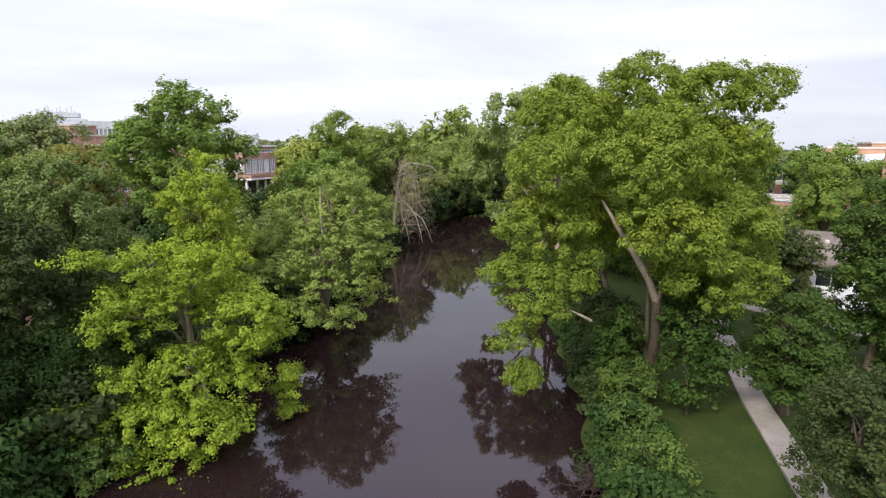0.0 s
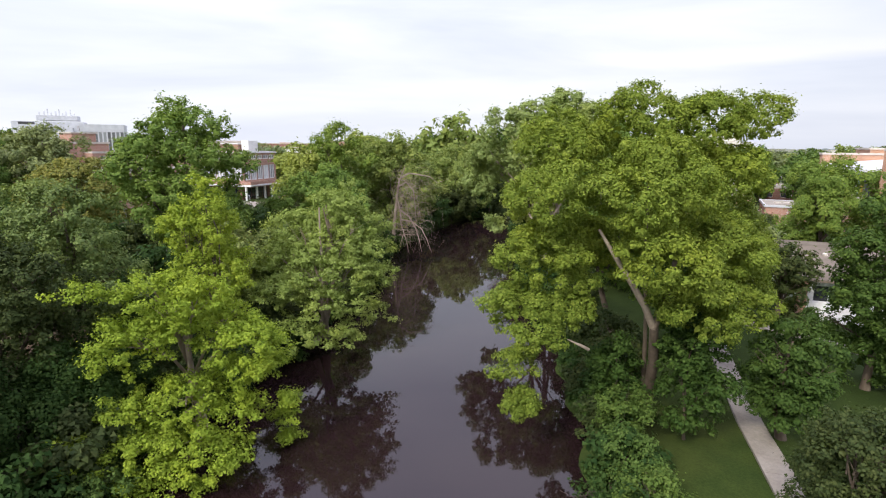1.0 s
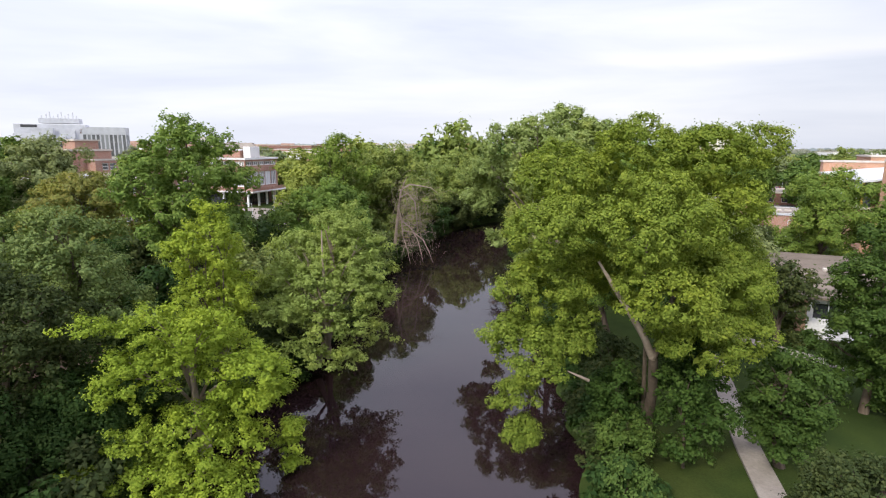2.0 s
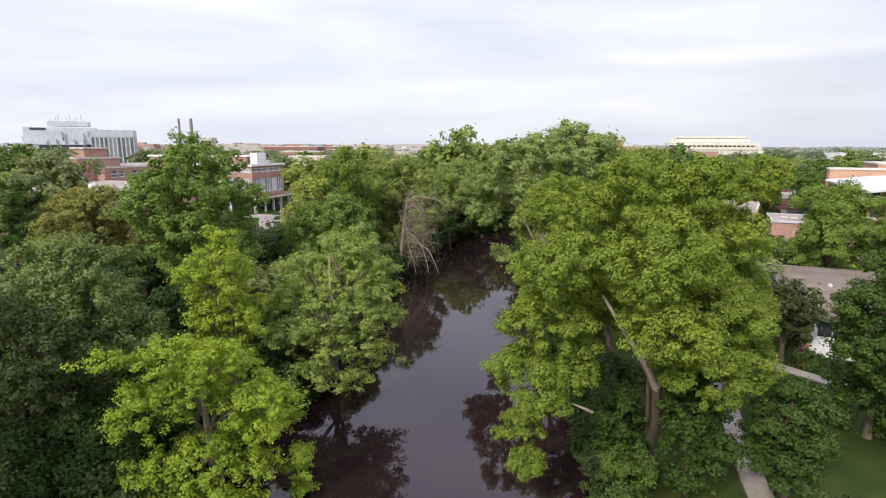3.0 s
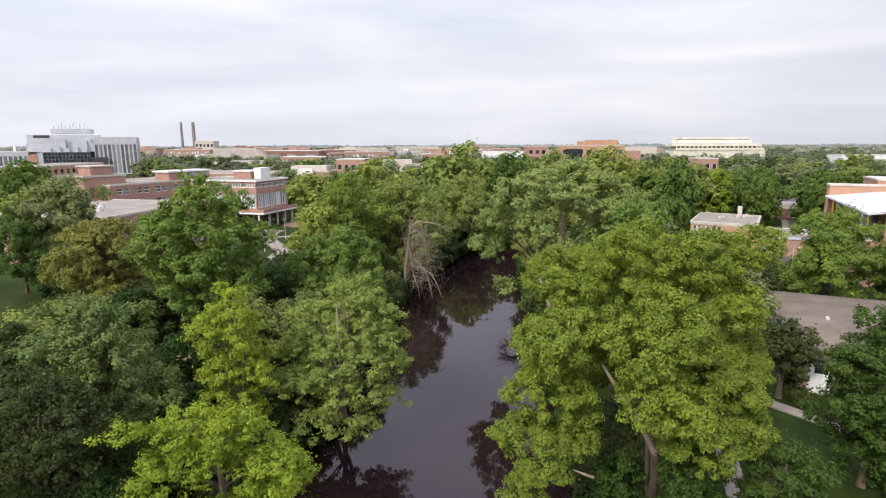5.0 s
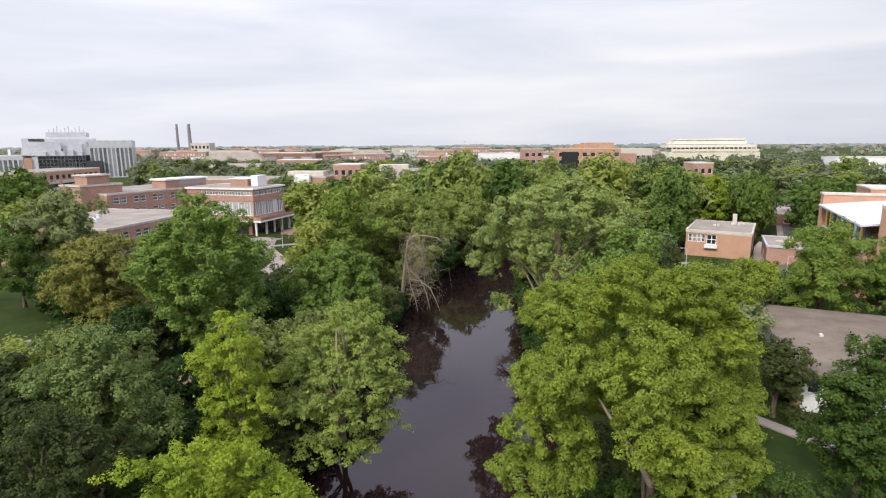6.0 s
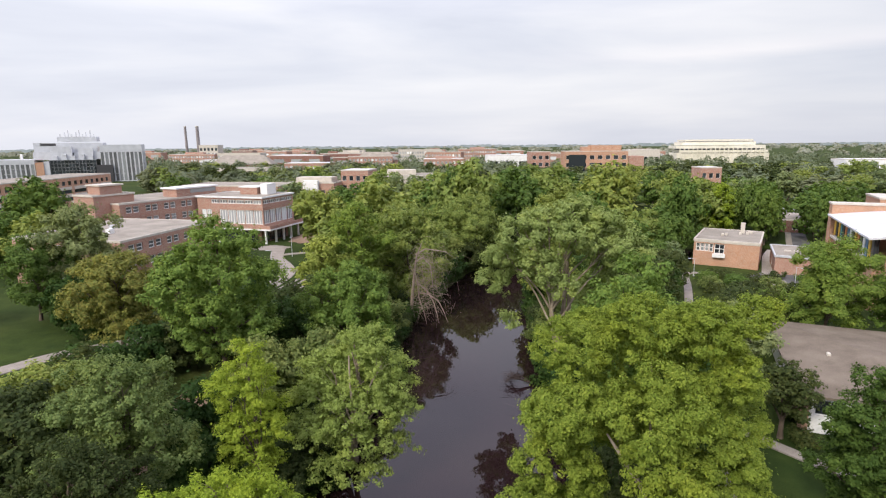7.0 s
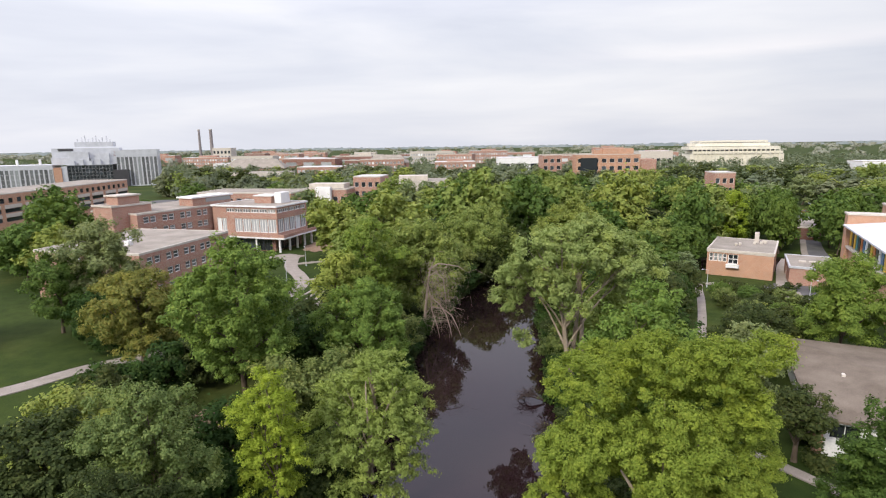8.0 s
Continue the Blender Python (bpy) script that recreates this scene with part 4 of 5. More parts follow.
for i, (a, b) in enumerate(((5.6, 8), (6.4, 9), (10.9, 13), (11.8, 14.5), (11.2, 16.0), (9.4, 12.0))):
    part("roof_vent", box_bm(a - 0.3, a + 0.3, b - 0.3, b + 0.3, 6.4, 7.1, bevel=0.08), CONCRETE, store)
annex = make_building("brick_annexe", 74.0, 123.5, -26, 9.0, 15, 4.3, BRICK_RED, {
    "left": [(4.0, 7.0, 0.0, 3.0, 2, 1)]}, "low brick annexe with grey flat roof", coping=GREY_METAL, over=0.2)
for i in range(3):
    part("skylight", box_bm(2.2 + 2.0 * i, 3.6 + 2.0 * i, 6, 7.2, 4.3, 4.6, bevel=0.06), CONCRETE, annex)

# big brick hall with a white sweeping roof and coloured panels
hall = thing("panel_hall", 88.5, 128.8, 0, -24, "tall orange brick hall with white roof and coloured panels", "building")
part("wall", box_bm(0, 12, -3.0, 0, -0.5, 15.8), BRICK_ORANGE, hall, "tall orange brick end wall")
part("wall", box_bm(9.5, 60, 0, 12, -0.5, 17.0), BRICK_ORANGE, hall)
part("coping", box_bm(-0.2, 12.2, -3.2, 0.2, 15.8, 16.2), CONCRETE, hall)
part("coping", box_bm(9.3, 60.2, -0.2, 12.2, 17.0, 17.4), CONCRETE, hall)
part("wall", box_bm(0.9, 40, -36, -3.0, -0.5, 8.6), BRICK_ORANGE, hall)
bm = bmesh.new()
rows = []
for i in range(13):
    f = i / 12
    z = 13.4 + 1.6 * math.sin(f * math.pi * 0.9)
    rows.append([bm.verts.new((-0.6 + 34 * f, y, z + dz)) for y, dz in ((-38, -0.25), (-38, 0.1), (-2.2, 0.1), (-2.2, -0.25))])
for a, b in zip(rows[:-1], rows[1:]):
    for k in range(4):
        bm.faces.new((a[k], a[(k + 1) % 4], b[(k + 1) % 4], b[k]))
bm.faces.new(rows[0])
bm.faces.new(rows[-1][::-1])
bmesh.ops.recalc_face_normals(bm, faces=bm.faces)
part("roof", bm, ROOF_WHITE, hall, "white curved membrane roof")
PANELS = [plain("panel_" + n, c, tuple(v * 1.15 for v in c), 0.5, 0.4, spec=0.5) for n, c in (("yellow", (0.62, 0.40, 0.05)), ("blue", (0.06, 0.16, 0.30)), ("orange", (0.50, 0.17, 0.05)), ("white", (0.70, 0.71, 0.72)), ("teal", (0.05, 0.22, 0.26)), ("dark", (0.03, 0.035, 0.04)))]
part("glazing", box_bm(1.2, 1.5, -36, -3.2, 8.6, 13.2), GLASS_DARK, hall)
order = [0, 5, 0, 4, 5, 2, 1, 3, 5, 0, 2, 5, 3, 1, 0, 5]
for i, k in enumerate(order):
    part("panel", box_bm(0.7, 1.15, -0.75, 0.75, 9.0, 13.0, bevel=0.03), PANELS[k], hall, at=pose(0, -4.6 - 2.05 * i, 0))
part("ledge", box_bm(0.2, 1.6, -36.2, -3.0, 8.3, 8.75), CONCRETE, hall)
make_building("brick_pier_wing", 73.2, 84, 0, 7.0, 7, 17.2, BRICK_ORANGE, {}, "tall plain orange brick wing", coping=CONCRETE)

# low hall with tan roof and white panel wall beside the lawn
lodge = thing("low_hall_tan_roof", 46.4, 75.7, 0, -113, "low hall with broad tan roof and white panelled wall", "building")
W, D = 24.5, 34.0
m, _ = SIDES["front"](W, D)
lodge_holes = [(0.8, 3.6, 2.0, 3.7), (4.2, 7.0, 2.0, 3.7), (8.0, 10.8, 2.0, 3.7), (12, 14.8, 2.0, 3.7), (16, 18.8, 2.0, 3.7), (20, 22.8, 2.0, 3.7)]
part("wall", wall_with_openings(m, W, -0.4, 4.3, lodge_holes), WHITE, lodge, "white panelled wall")
for q in lodge_holes:
    add_window(lodge, m, *q, cols=2, rows=1, frame_mat=WHITE)
m, _ = SIDES["right"](W, D)
holes = [(0.9 + 4 * i, 3.6 + 4 * i, 2.0, 3.7) for i in range(7)]
part("wall", wall_with_openings(m, D, -0.4, 4.3, holes), WHITE, lodge, "white panelled wall")
for q in holes:
    add_window(lodge, m, *q, cols=2, rows=1, frame_mat=WHITE)
part("wall", box_bm(0, 0.3, 0.3, D, -0.4, 4.3), BRICK_ORANGE, lodge)
part("corner_pier", box_bm(W - 0.3, W + 0.5, -0.5, 0.3, -0.4, 4.4), BRICK_ORANGE, lodge, "brick corner pier")
bm = bmesh.new()
top = [bm.verts.new(p) for p in ((-1.0, -1.0, 4.45), (W + 0.8, -1.0, 4.45), (W + 0.8, D + 1, 4.45), (-1.0, D + 1, 4.45))]
rid = [bm.verts.new(p) for p in ((W / 2, 9, 5.4), (W / 2, D - 4, 5.4))]
low = [bm.verts.new((v.co.x, v.co.y, 4.2)) for v in top]
for q in ((top[0], top[1], rid[0]), (top[1], top[2], rid[1], rid[0]), (top[2], top[3], rid[1]), (top[3], top[0], rid[0], rid[1])):
    bm.faces.new(q)
for i in range(4):
    bm.faces.new((low[i], low[(i + 1) % 4], top[(i + 1) % 4], top[i]))
bm.faces.new(low[::-1])
bmesh.ops.recalc_face_normals(bm, faces=bm.faces)
part("roof", bm, ROOF_TAN, lodge, "broad tan gravel roof")
part("roof_vent", box_bm(12.8, 13.5, 3.8, 4.2, 4.7, 5.2, bevel=0.06), CONCRETE, lodge)

# street beyond the hall
road = [(96, 120), (100, 154), (131, 211), (150, 250), (175, 310)]
make_path("road", road, 5.6, "grey asphalt street lined with parked cars", ASPHALT, joint=0.0, height=0.03)
tagged(bpy.data.objects["road"], category="road")
flat_patch("parking_yard", 73, 119.5, 6.5, 5.0, ASPHALT, "worn grey asphalt yard beside a brick annexe", "yard", 9)
make_path("alley", [(68.5, 112.5), (72.6, 121.5), (77.5, 130.5), (84.0, 142.0), (90.0, 150.5)], 4.2, "worn pale concrete drive between brick buildings", height=0.05)
make_path("pavement", [(93.5, 140), (97.0, 155), (112, 182), (127.0, 211), (146, 250)], 1.6, "pale concrete pavement along the street", height=0.11)
flat_patch("car_park", -178, 307, 34, 40, ASPHALT, "grey asphalt car park behind brick wing", "car park", 16)
flat_patch("car_park", 152, 246, 20, 9, ASPHALT, "grey asphalt car park at the street's end", "car park", 17)


def make_car(x, y, turn, paint, label):
    """A parked saloon, nose along +y."""
    ob = thing("parked_car", x, y, 0.05, turn, label, "car", "parked cars")
    bm = bmesh.new()
    prof = [(-2.2, 0.45), (-2.25, 0.85), (-1.5, 0.98), (-0.9, 1.02), (1.0, 1.0), (2.1, 0.82), (2.2, 0.45)]
    a = [bm.verts.new((-0.88, p, q)) for p, q in prof]
    b = [bm.verts.new((0.88, p, q)) for p, q in prof]
    n = len(prof)
    for i in range(n):
        bm.faces.new((a[i], b[i], b[(i + 1) % n], a[(i + 1) % n]))
    bm.faces.new(a[::-1])
    bm.faces.new(b)
    bmesh.ops.recalc_face_normals(bm, faces=bm.faces)
    part("body", bm, paint, ob)
    bm = bmesh.new()
    lo = [bm.verts.new(p) for p in ((-0.84, -1.7, 0.98), (0.84, -1.7, 0.98), (0.84, 1.0, 1.0), (-0.84, 1.0, 1.0))]
    hi = [bm.verts.new(p) for p in ((-0.64, -1.0, 1.45), (0.64, -1.0, 1.45), (0.64, 0.3, 1.46), (-0.64, 0.3, 1.46))]
    for i in range(4):
        bm.faces.new((lo[i], lo[(i + 1) % 4], hi[(i + 1) % 4], hi[i]))
    part("window_glass", bm, GLASS_DARK, ob)
    part("roof", box_bm(-0.62, 0.62, -0.98, 0.28, 1.44, 1.5, bevel=0.03), paint, ob)
    for sx in (-0.8, 0.8):
        for sy in (-1.4, 1.4):
            part("wheel", stems_mesh("wheel", [([(sx - 0.1, sy, 0.3), (sx + 0.1, sy, 0.3)], [0.32, 0.32], 10)], DARK_METAL), None, ob)
    return ob


CAR_WHITE = plain("car_white", (0.7, 0.7, 0.7), (0.8, 0.8, 0.8), 0.4, 0.25, spec=0.6)
CAR_DARK = plain("car_dark", (0.04, 0.045, 0.055), (0.06, 0.065, 0.075), 0.4, 0.25, spec=0.6)
CAR_RED = plain("car_red", (0.30, 0.03, 0.025), (0.36, 0.04, 0.03), 0.4, 0.25, spec=0.6)
for x, y, r, m, lab in ((119.5, 197, -30, CAR_WHITE, "white car parked along the street"), (115.6, 189.8, -28, CAR_WHITE, "white car parked along the street"), (123.5, 205, -30, CAR_DARK, "dark car parked along the street"), (145, 241, -62, CAR_WHITE, "white car in the street-end car park"), (152, 247, -62, CAR_RED, "red car in the street-end car park"), (158, 247, -62, CAR_WHITE, "white car in the street-end car park"), (164, 250, -62, CAR_DARK, "dark car in the street-end car park"), (-176, 299, 20, CAR_DARK, "dark car parked behind the brick wing"), (-184, 311, 15, CAR_WHITE, "white car parked behind the brick wing")):
    make_car(x, y, r, m, lab)


def make_lamp(x, y, h, label, arm=0.9):
    ob = thing("street_lamp", x, y, 0, random.Random(int(x * 7 + y)).uniform(0, 360), label, "lamp", "street lamps")
    part("base", stems_mesh("base", [([(0, 0, -0.1), (0, 0, 0.25), (0, 0, 0.5)], [0.16, 0.14, 0.08], 8)], GREY_METAL), None, ob)
    part("pole", stems_mesh("pole", [([(0, 0, 0.4), (0, 0, h * 0.5), (0, 0, h)], [0.07, 0.06, 0.05], 8)], GREY_METAL), None, ob)
    part("arm", stems_mesh("arm", [([(0, 0, h), (arm * 0.5, 0, h + 0.1), (arm, 0, h + 0.08)], [0.04, 0.035, 0.03], 6)], GREY_METAL), None, ob)
    part("lamp_head", box_bm(arm - 0.1, arm + 0.5, -0.14, 0.14, h + 0.02, h + 0.16, bevel=0.03), GREY_METAL, ob)


for x, y, h in ((-45.7, 146.3, 5.1), (-45.4, 128.5, 5.0), (54.7, 121.7, 4.0), (71.5, 111.5, 4.2), (131, 196, 7.5), (138, 222, 7.5), (112, 168, 7.0), (24.8, 44.5, 4.2)):
    make_lamp(x, y, h, "slim grey metal street lamp beside a path")

# ---------------------------------------------------------------- trees and shrubs
def auto_tree(name, x, y, height, radius, leaves, label, seed, low=None, n=14, **k):
    rng = np.random.default_rng(seed + 1000)
    low = low if low is not None else height * 0.22
    r0 = k.pop("r0", 0.38)
    top = k.pop("top", 0.5)
    lean = k.pop("lean", (0, 0))
    z = float(ground_height(np.array([float(x)]), np.array([float(y)]))[0])
    return make_tree(name, x, y, z, auto_lobes(rng, height, radius, low, n, top, r0, lean), leaves, label, seed, **k)


# the great tree on the right bank
BX, BY = 13.9, 33.8
big = billow(np.random.default_rng(5), [(-6.3, -0.8, 17.3, 2.3), (-2.1, 0.2, 18.3, 2.5), (1.8, -0.8, 18.3, 2.1), (5.8, 0.2, 18.8, 1.4), (-7.8, -3.8, 14.4, 2.2), (-2.4, -5.3, 14.6, 2.7), (3.2, -1.8, 15.3, 1.9), (-8, -4.3, 11, 1.9), (-2, -5.8, 11.3, 2.1), (2.2, -3.3, 11.5, 2.2), (-9.1, -4.3, 7.5, 1.9), (0.4, -5.3, 8.3, 2.1), (3.3, -3.3, 8.4, 1.5), (-9.5, -4.3, 4.4, 1.1), (-9, -4.3, 2.4, 0.7), (-3.3, 3.7, 15.5, 3), (3.4, 3.7, 14.4, 3), (-1.6, 2.2, 10.6, 2.6), (5.1, 1.7, 10.7, 2.4), (-6.2, 0.7, 11, 2.2), (0.3, -1.3, 12.6, 2.2), (4, -2, 8.2, 1.9), (-6.8, -3.8, 7.6, 1.4), (-7.1, -3.3, 9.5, 1.5)], 14, swell=1.1)
limb_low = [(0.1, 0.1, -0.3), (-0.1, -0.7, 1.6), (-0.6, -2.2, 4.4), (-1.3, -3.6, 6.9)]
limb_main = [(-1.25, -3.5, 6.7), (-2.0, -3.8, 8.2), (-3.0, -3.7, 9.8), (-3.8, -3.6, 11.0), (-4.8, -3.4, 12.6)]
limb_fork = [(-1.3, -3.6, 6.8), (-0.7, -3.5, 8.6), (-0.2, -3.2, 11.0), (0.4, -2.6, 14.5)]
limb_broken = [(-5.4, -4.9, 6.0), (-5.9, -5.1, 6.3), (-6.7, -5.2, 6.7)]
make_tree("riverside_tree", BX, BY, 0, big, LEAF_BIG, "great spreading tree with fresh green crown on the river bank", 7, bark=BARK, trunk=0.17, fork=5, limbs=0,
          leaf=0.138, clump=0.46, dens=0.95, cover=1.0, reach=0.08, stray=0.04, hang=0.25,
          stems=[([(limb_low, [0.42, 0.36, 0.30, 0.25], 10)], BARK, "thick leaning lower trunk"),
                 ([(limb_main, [0.23, 0.20, 0.17, 0.14, 0.07], 8)], BARK_LIMB, "long bare pale limb"),
                 ([(limb_fork, [0.19, 0.16, 0.13, 0.06], 8)], BARK, ""),
                 ([(limb_broken, [0.10, 0.09, 0.03], 6)], BARK_LIMB, "short broken pale limb")])

# left bank, near
near = billow(np.random.default_rng(6), [(-3.4, -5, 9.3, 0.75), (-0.6, -3.0, 9.2, 1.3), (1.9, -3.0, 8.4, 1.4), (-1.5, -4.5, 6.2, 1.6), (0.7, -4.0, 7.1, 1.2), (4.5, -2.5, 5.8, 1.7), (5.3, -1.5, 4.3, 0.9), (-0.8, -5.0, 2.7, 1.3), (1.5, -4.5, 2.8, 1.5), (4.0, -3.5, 2.3, 1.1), (-0.8, -6.0, 0.6, 1.6), (2.3, -6.0, 0.6, 1.7), (4.0, -5.0, 0.5, 1), (6.3, -1.5, 1.8, 0.5), (6.7, -1.5, -0.7, 0.45), (6.0, -1.5, 0.8, 0.5), (-3.2, -6.0, 0.9, 1.4), (1.2, -6.5, -1.3, 1.6), (-1.8, -6.7, -1.0, 1.3), (-0.3, 0.0, 6.2, 1.8), (2.4, -0.5, 6.4, 1.5), (3.1, -1.0, 3.3, 1.3)], 11, -0.4, swell=1.18)
make_tree("riverside_tree", -15.8, 33.0, -0.4, near, LEAF_BRIGHT, "leaning yellow-green tree overhanging the dark river", 21, trunk=0.30, fork=1.5, limbs=12, leaf=0.145, clump=0.38, dens=0.9, cover=0.85, hang=0.25, reach=0.7, flat=0.6, stray=0.2, bark=BARK_PALE, trunks=2)
auto_tree("riverside_tree", -18.0, 41.0, 15.2, 3.4, LEAF_BRIGHT, "slender yellow-green tree rising over the bank", 22, low=3.0, n=17, r0=0.42, top=0.38, trunk=0.20, leaf=0.175, clump=0.45, dens=1.0, cover=0.9, reach=0.4, flat=0.65, stray=0.18)
lean_tree = [(2.2, -0.5, 12.4, 1.6), (3.6, -1.0, 10.4, 1.8), (4.8, -1.5, 8.2, 1.7), (5.6, -2.0, 6.0, 1.5), (0.6, 0.5, 11.2, 1.9), (-1.4, -1.0, 9.6, 2.1), (1.6, -2.4, 9.2, 2.1), (3.2, -3.0, 6.8, 1.9), (0.0, -3.4, 6.8, 2.1), (-3.2, -1.5, 7.4, 2.0), (-2.4, -3.6, 4.6, 1.9), (1.2, -4.6, 4.4, 1.8), (3.8, -3.4, 4.0, 1.6), (5.2, -2.2, 3.0, 1.2), (-4.4, -2.0, 4.2, 1.7), (0.0, 2.6, 9.2, 2.3), (2.8, 1.8, 8.0, 2.1), (-3.0, 2.0, 6.8, 2.1), (4.4, 0.8, 5.2, 1.7), (0.8, -5.6, 1.8, 1.4), (2.8, -4.6, 1.4, 1.2), (-1.4, -5.0, 2.0, 1.4)]
make_tree("riverside_tree", -10.8, 48.0, -0.3, billow(np.random.default_rng(8), lean_tree, 9, -0.4, swell=1.08), LEAF_PALE, "pale green maple leaning out over the water", 23, trunk=0.26, fork=1.5, limbs=12, leaf=0.18, clump=0.45, dens=0.9, cover=0.75, hang=0.3, reach=0.6, flat=0.6, stray=0.2, bark=BARK_PALE, trunks=3)
auto_tree("round_tree", -29.4, 63.5, 22.6, 7.6, LEAF_FRESH, "tall rounded green shade tree on the lawn", 24, low=4.5, n=26, r0=0.33, top=0.48, trunk=0.42, leaf=0.27, clump=0.75)
auto_tree("turning_tree", -51.6, 77, 15.2, 8.0, LEAF_ORANGE, "broad tree with leaves turning orange-brown", 25, low=2.4, n=22, r0=0.33, top=0.5, trunk=0.38, leaf=0.27, clump=0.75)
auto_tree("grey_tree", -70, 97, 20.4, 7.6, LEAF_GREY, "tall airy grey-green tree beside brick wing", 26, low=4.0, n=20, r0=0.33, leaf=0.36, clump=0.95, bark=BARK_PALE)
auto_tree("grey_tree", -75, 91, 15.6, 6.2, LEAF_GREEN, "deep green tree on the lawn edge", 27, low=2.0, n=14, leaf=0.3, clump=0.8)
auto_tree("shade_tree", -27.4, 38.0, 14.8, 5.8, LEAF_DRY, "olive green shade tree over bare earth", 28, low=3.5, n=20, r0=0.32, leaf=0.2, clump=0.5, dens=0.9, reach=0.36, trunks=2)
auto_tree("shade_tree", -25.6, 30.0, 12.4, 4.8, LEAF_DARK, "dark green shade tree by the bank", 29, low=3.0, n=18, r0=0.34, leaf=0.18, clump=0.44, dens=0.85, reach=0.36, trunks=2)
auto_tree("shade_tree", -35.0, 36.5, 12.8, 5.6, LEAF_DARK, "dark green shade tree beside the bank", 30, low=2.5, n=18, leaf=0.27, clump=0.75)
auto_tree("shade_tree", -25.5, 22.0, 10.2, 4.6, LEAF_DARK, "dark green tree low over the bank", 31, low=1.5, n=16, leaf=0.17, clump=0.42, dens=0.8)
auto_tree("shade_tree", -40, 46, 10.5, 5.0, LEAF_MID, "low green tree on the lawn edge", 39, low=2.0, n=14, leaf=0.3, clump=0.8)

# left bank, further along
auto_tree("small_tree", -21.8, 87, 16.2, 4.4, LEAF_WILLOW, "yellowish small tree by the path", 32, low=4.0, n=14, r0=0.4, leaf=0.36, clump=0.9)
auto_tree("bank_tree", -15.2, 72.5, 14.8, 6.8, LEAF_FRESH, "green bank tree with pointed sprays", 33, low=1.5, n=20, r0=0.33, leaf=0.27, clump=0.66, hang=0.5)
auto_tree("bank_tree", -17.6, 92.5, 20.8, 6.4, LEAF_FRESH, "tall full green bank tree", 34, low=3.0, n=20, r0=0.34, leaf=0.3, clump=0.8)
auto_tree("bank_tree", -9.6, 103, 19.6, 8.6, LEAF_MID, "broad green bank tree with pale top", 35, low=1.5, n=24, r0=0.31, leaf=0.36, clump=1.0, hang=0.5)
auto_tree("bank_tree", -22.5, 57.0, 9.0, 4.4, LEAF_OLIVE, "dark understorey tree in the shade", 36, low=1.0, n=14, leaf=0.3, clump=0.8)
auto_tree("bank_tree", -17.5, 62, 8.5, 5.0, LEAF_OLIVE, "dark bushy bank tree", 37, low=0.5, n=14, leaf=0.3, clump=0.8)
auto_tree("bank_tree", -13.2, 82, 8.0, 4.2, LEAF_OLIVE, "dark bushy tree at the water's edge", 38, low=0.3, n=12, leaf=0.3, clump=0.85)
auto_tree("bank_tree", 3.5, 139, 17.6, 9.6, LEAF_MID, "broad green tree at the river bend", 40, low=0.5, n=24, r0=0.30, leaf=0.36, clump=1.15, hang=0.6)
auto_tree("bank_tree", -6.5, 124, 13.0, 6.5, LEAF_OLIVE, "dark green tree hanging over the far bank", 41, low=0.3, n=16, leaf=0.36, clump=1.1, hang=0.6)

# right bank, further along
syc = [(-7.6, -1.0, 15.0, 2.8), (-5.4, -3.6, 18.6, 2.8), (-2.6, -3.0, 20.2, 2.7), (0.8, -2.0, 21.0, 2.7), (3.6, -2.4, 19.6, 2.6), (6.6, -1.0, 18.0, 2.6), (8.6, 0.5, 16.0, 2.2), (-8.6, 0.6, 11.6, 2.2), (-4.0, -4.4, 15.0, 2.4), (0.0, -5.0, 18.6, 2.5), (4.2, -4.4, 16.8, 2.4), (-7.0, -1.6, 7.0, 1.3), (-3.0, 3.0, 18, 3.2), (3, 3.4, 18.5, 3.2), (7, 2.5, 14, 2.6), (-6.5, 3, 13.5, 2.8), (-1.4, -5.4, 12.4, 1.9)]
make_tree("sycamore_tree", 14.2, 70, -0.1, billow(np.random.default_rng(9), [(x * 1.08, y, z * 1.03, r) for x, y, z, r in syc], 9, -0.4), LEAF_PALE_GREY, "pale green sycamore with whitish branching trunks", 42, bark=BARK_PALE, trunk=0.42, fork=4, limbs=14, leaf=0.26, clump=0.62, cover=0.8, trunks=3)
auto_tree("round_tree", 16.4, 49.0, 20.8, 5.6, LEAF_FRESH, "rounded green tree behind the great riverside tree", 43, low=4.0, n=20, r0=0.36, leaf=0.27, clump=0.66)
auto_tree("bank_tree", 14.5, 78, 7.5, 4.0, LEAF_OLIVE, "dark bushes at the water's edge", 44, low=0.3, n=12, leaf=0.3, clump=0.85)
auto_tree("bank_tree", 22, 80, 13.0, 6.0, LEAF_WILLOW, "green tree behind the sycamore", 45, low=1.5, n=16, leaf=0.36, clump=0.95)
auto_tree("bank_tree", 18.5, 100, 15.0, 7.0, LEAF_MID, "green tree on the far river bank", 46, low=0.8, n=18, leaf=0.36, clump=1.0)
auto_tree("bank_tree", 26, 135, 21.6, 8.4, LEAF_MID, "tall green tree beyond the river", 47, low=3, n=20, leaf=0.36, clump=1.1)
auto_tree("bank_tree", 30, 112, 14.0, 7.0, LEAF_OLIVE, "dark green tree beside the path", 48, low=1.5, n=18, leaf=0.36, clump=1.0)
auto_tree("shrub_tree", 41.0, 77, 10.0, 4.8, LEAF_DARK, "dark shrubby tree beside the path", 49, low=0.8, n=14, leaf=0.3, clump=0.85)
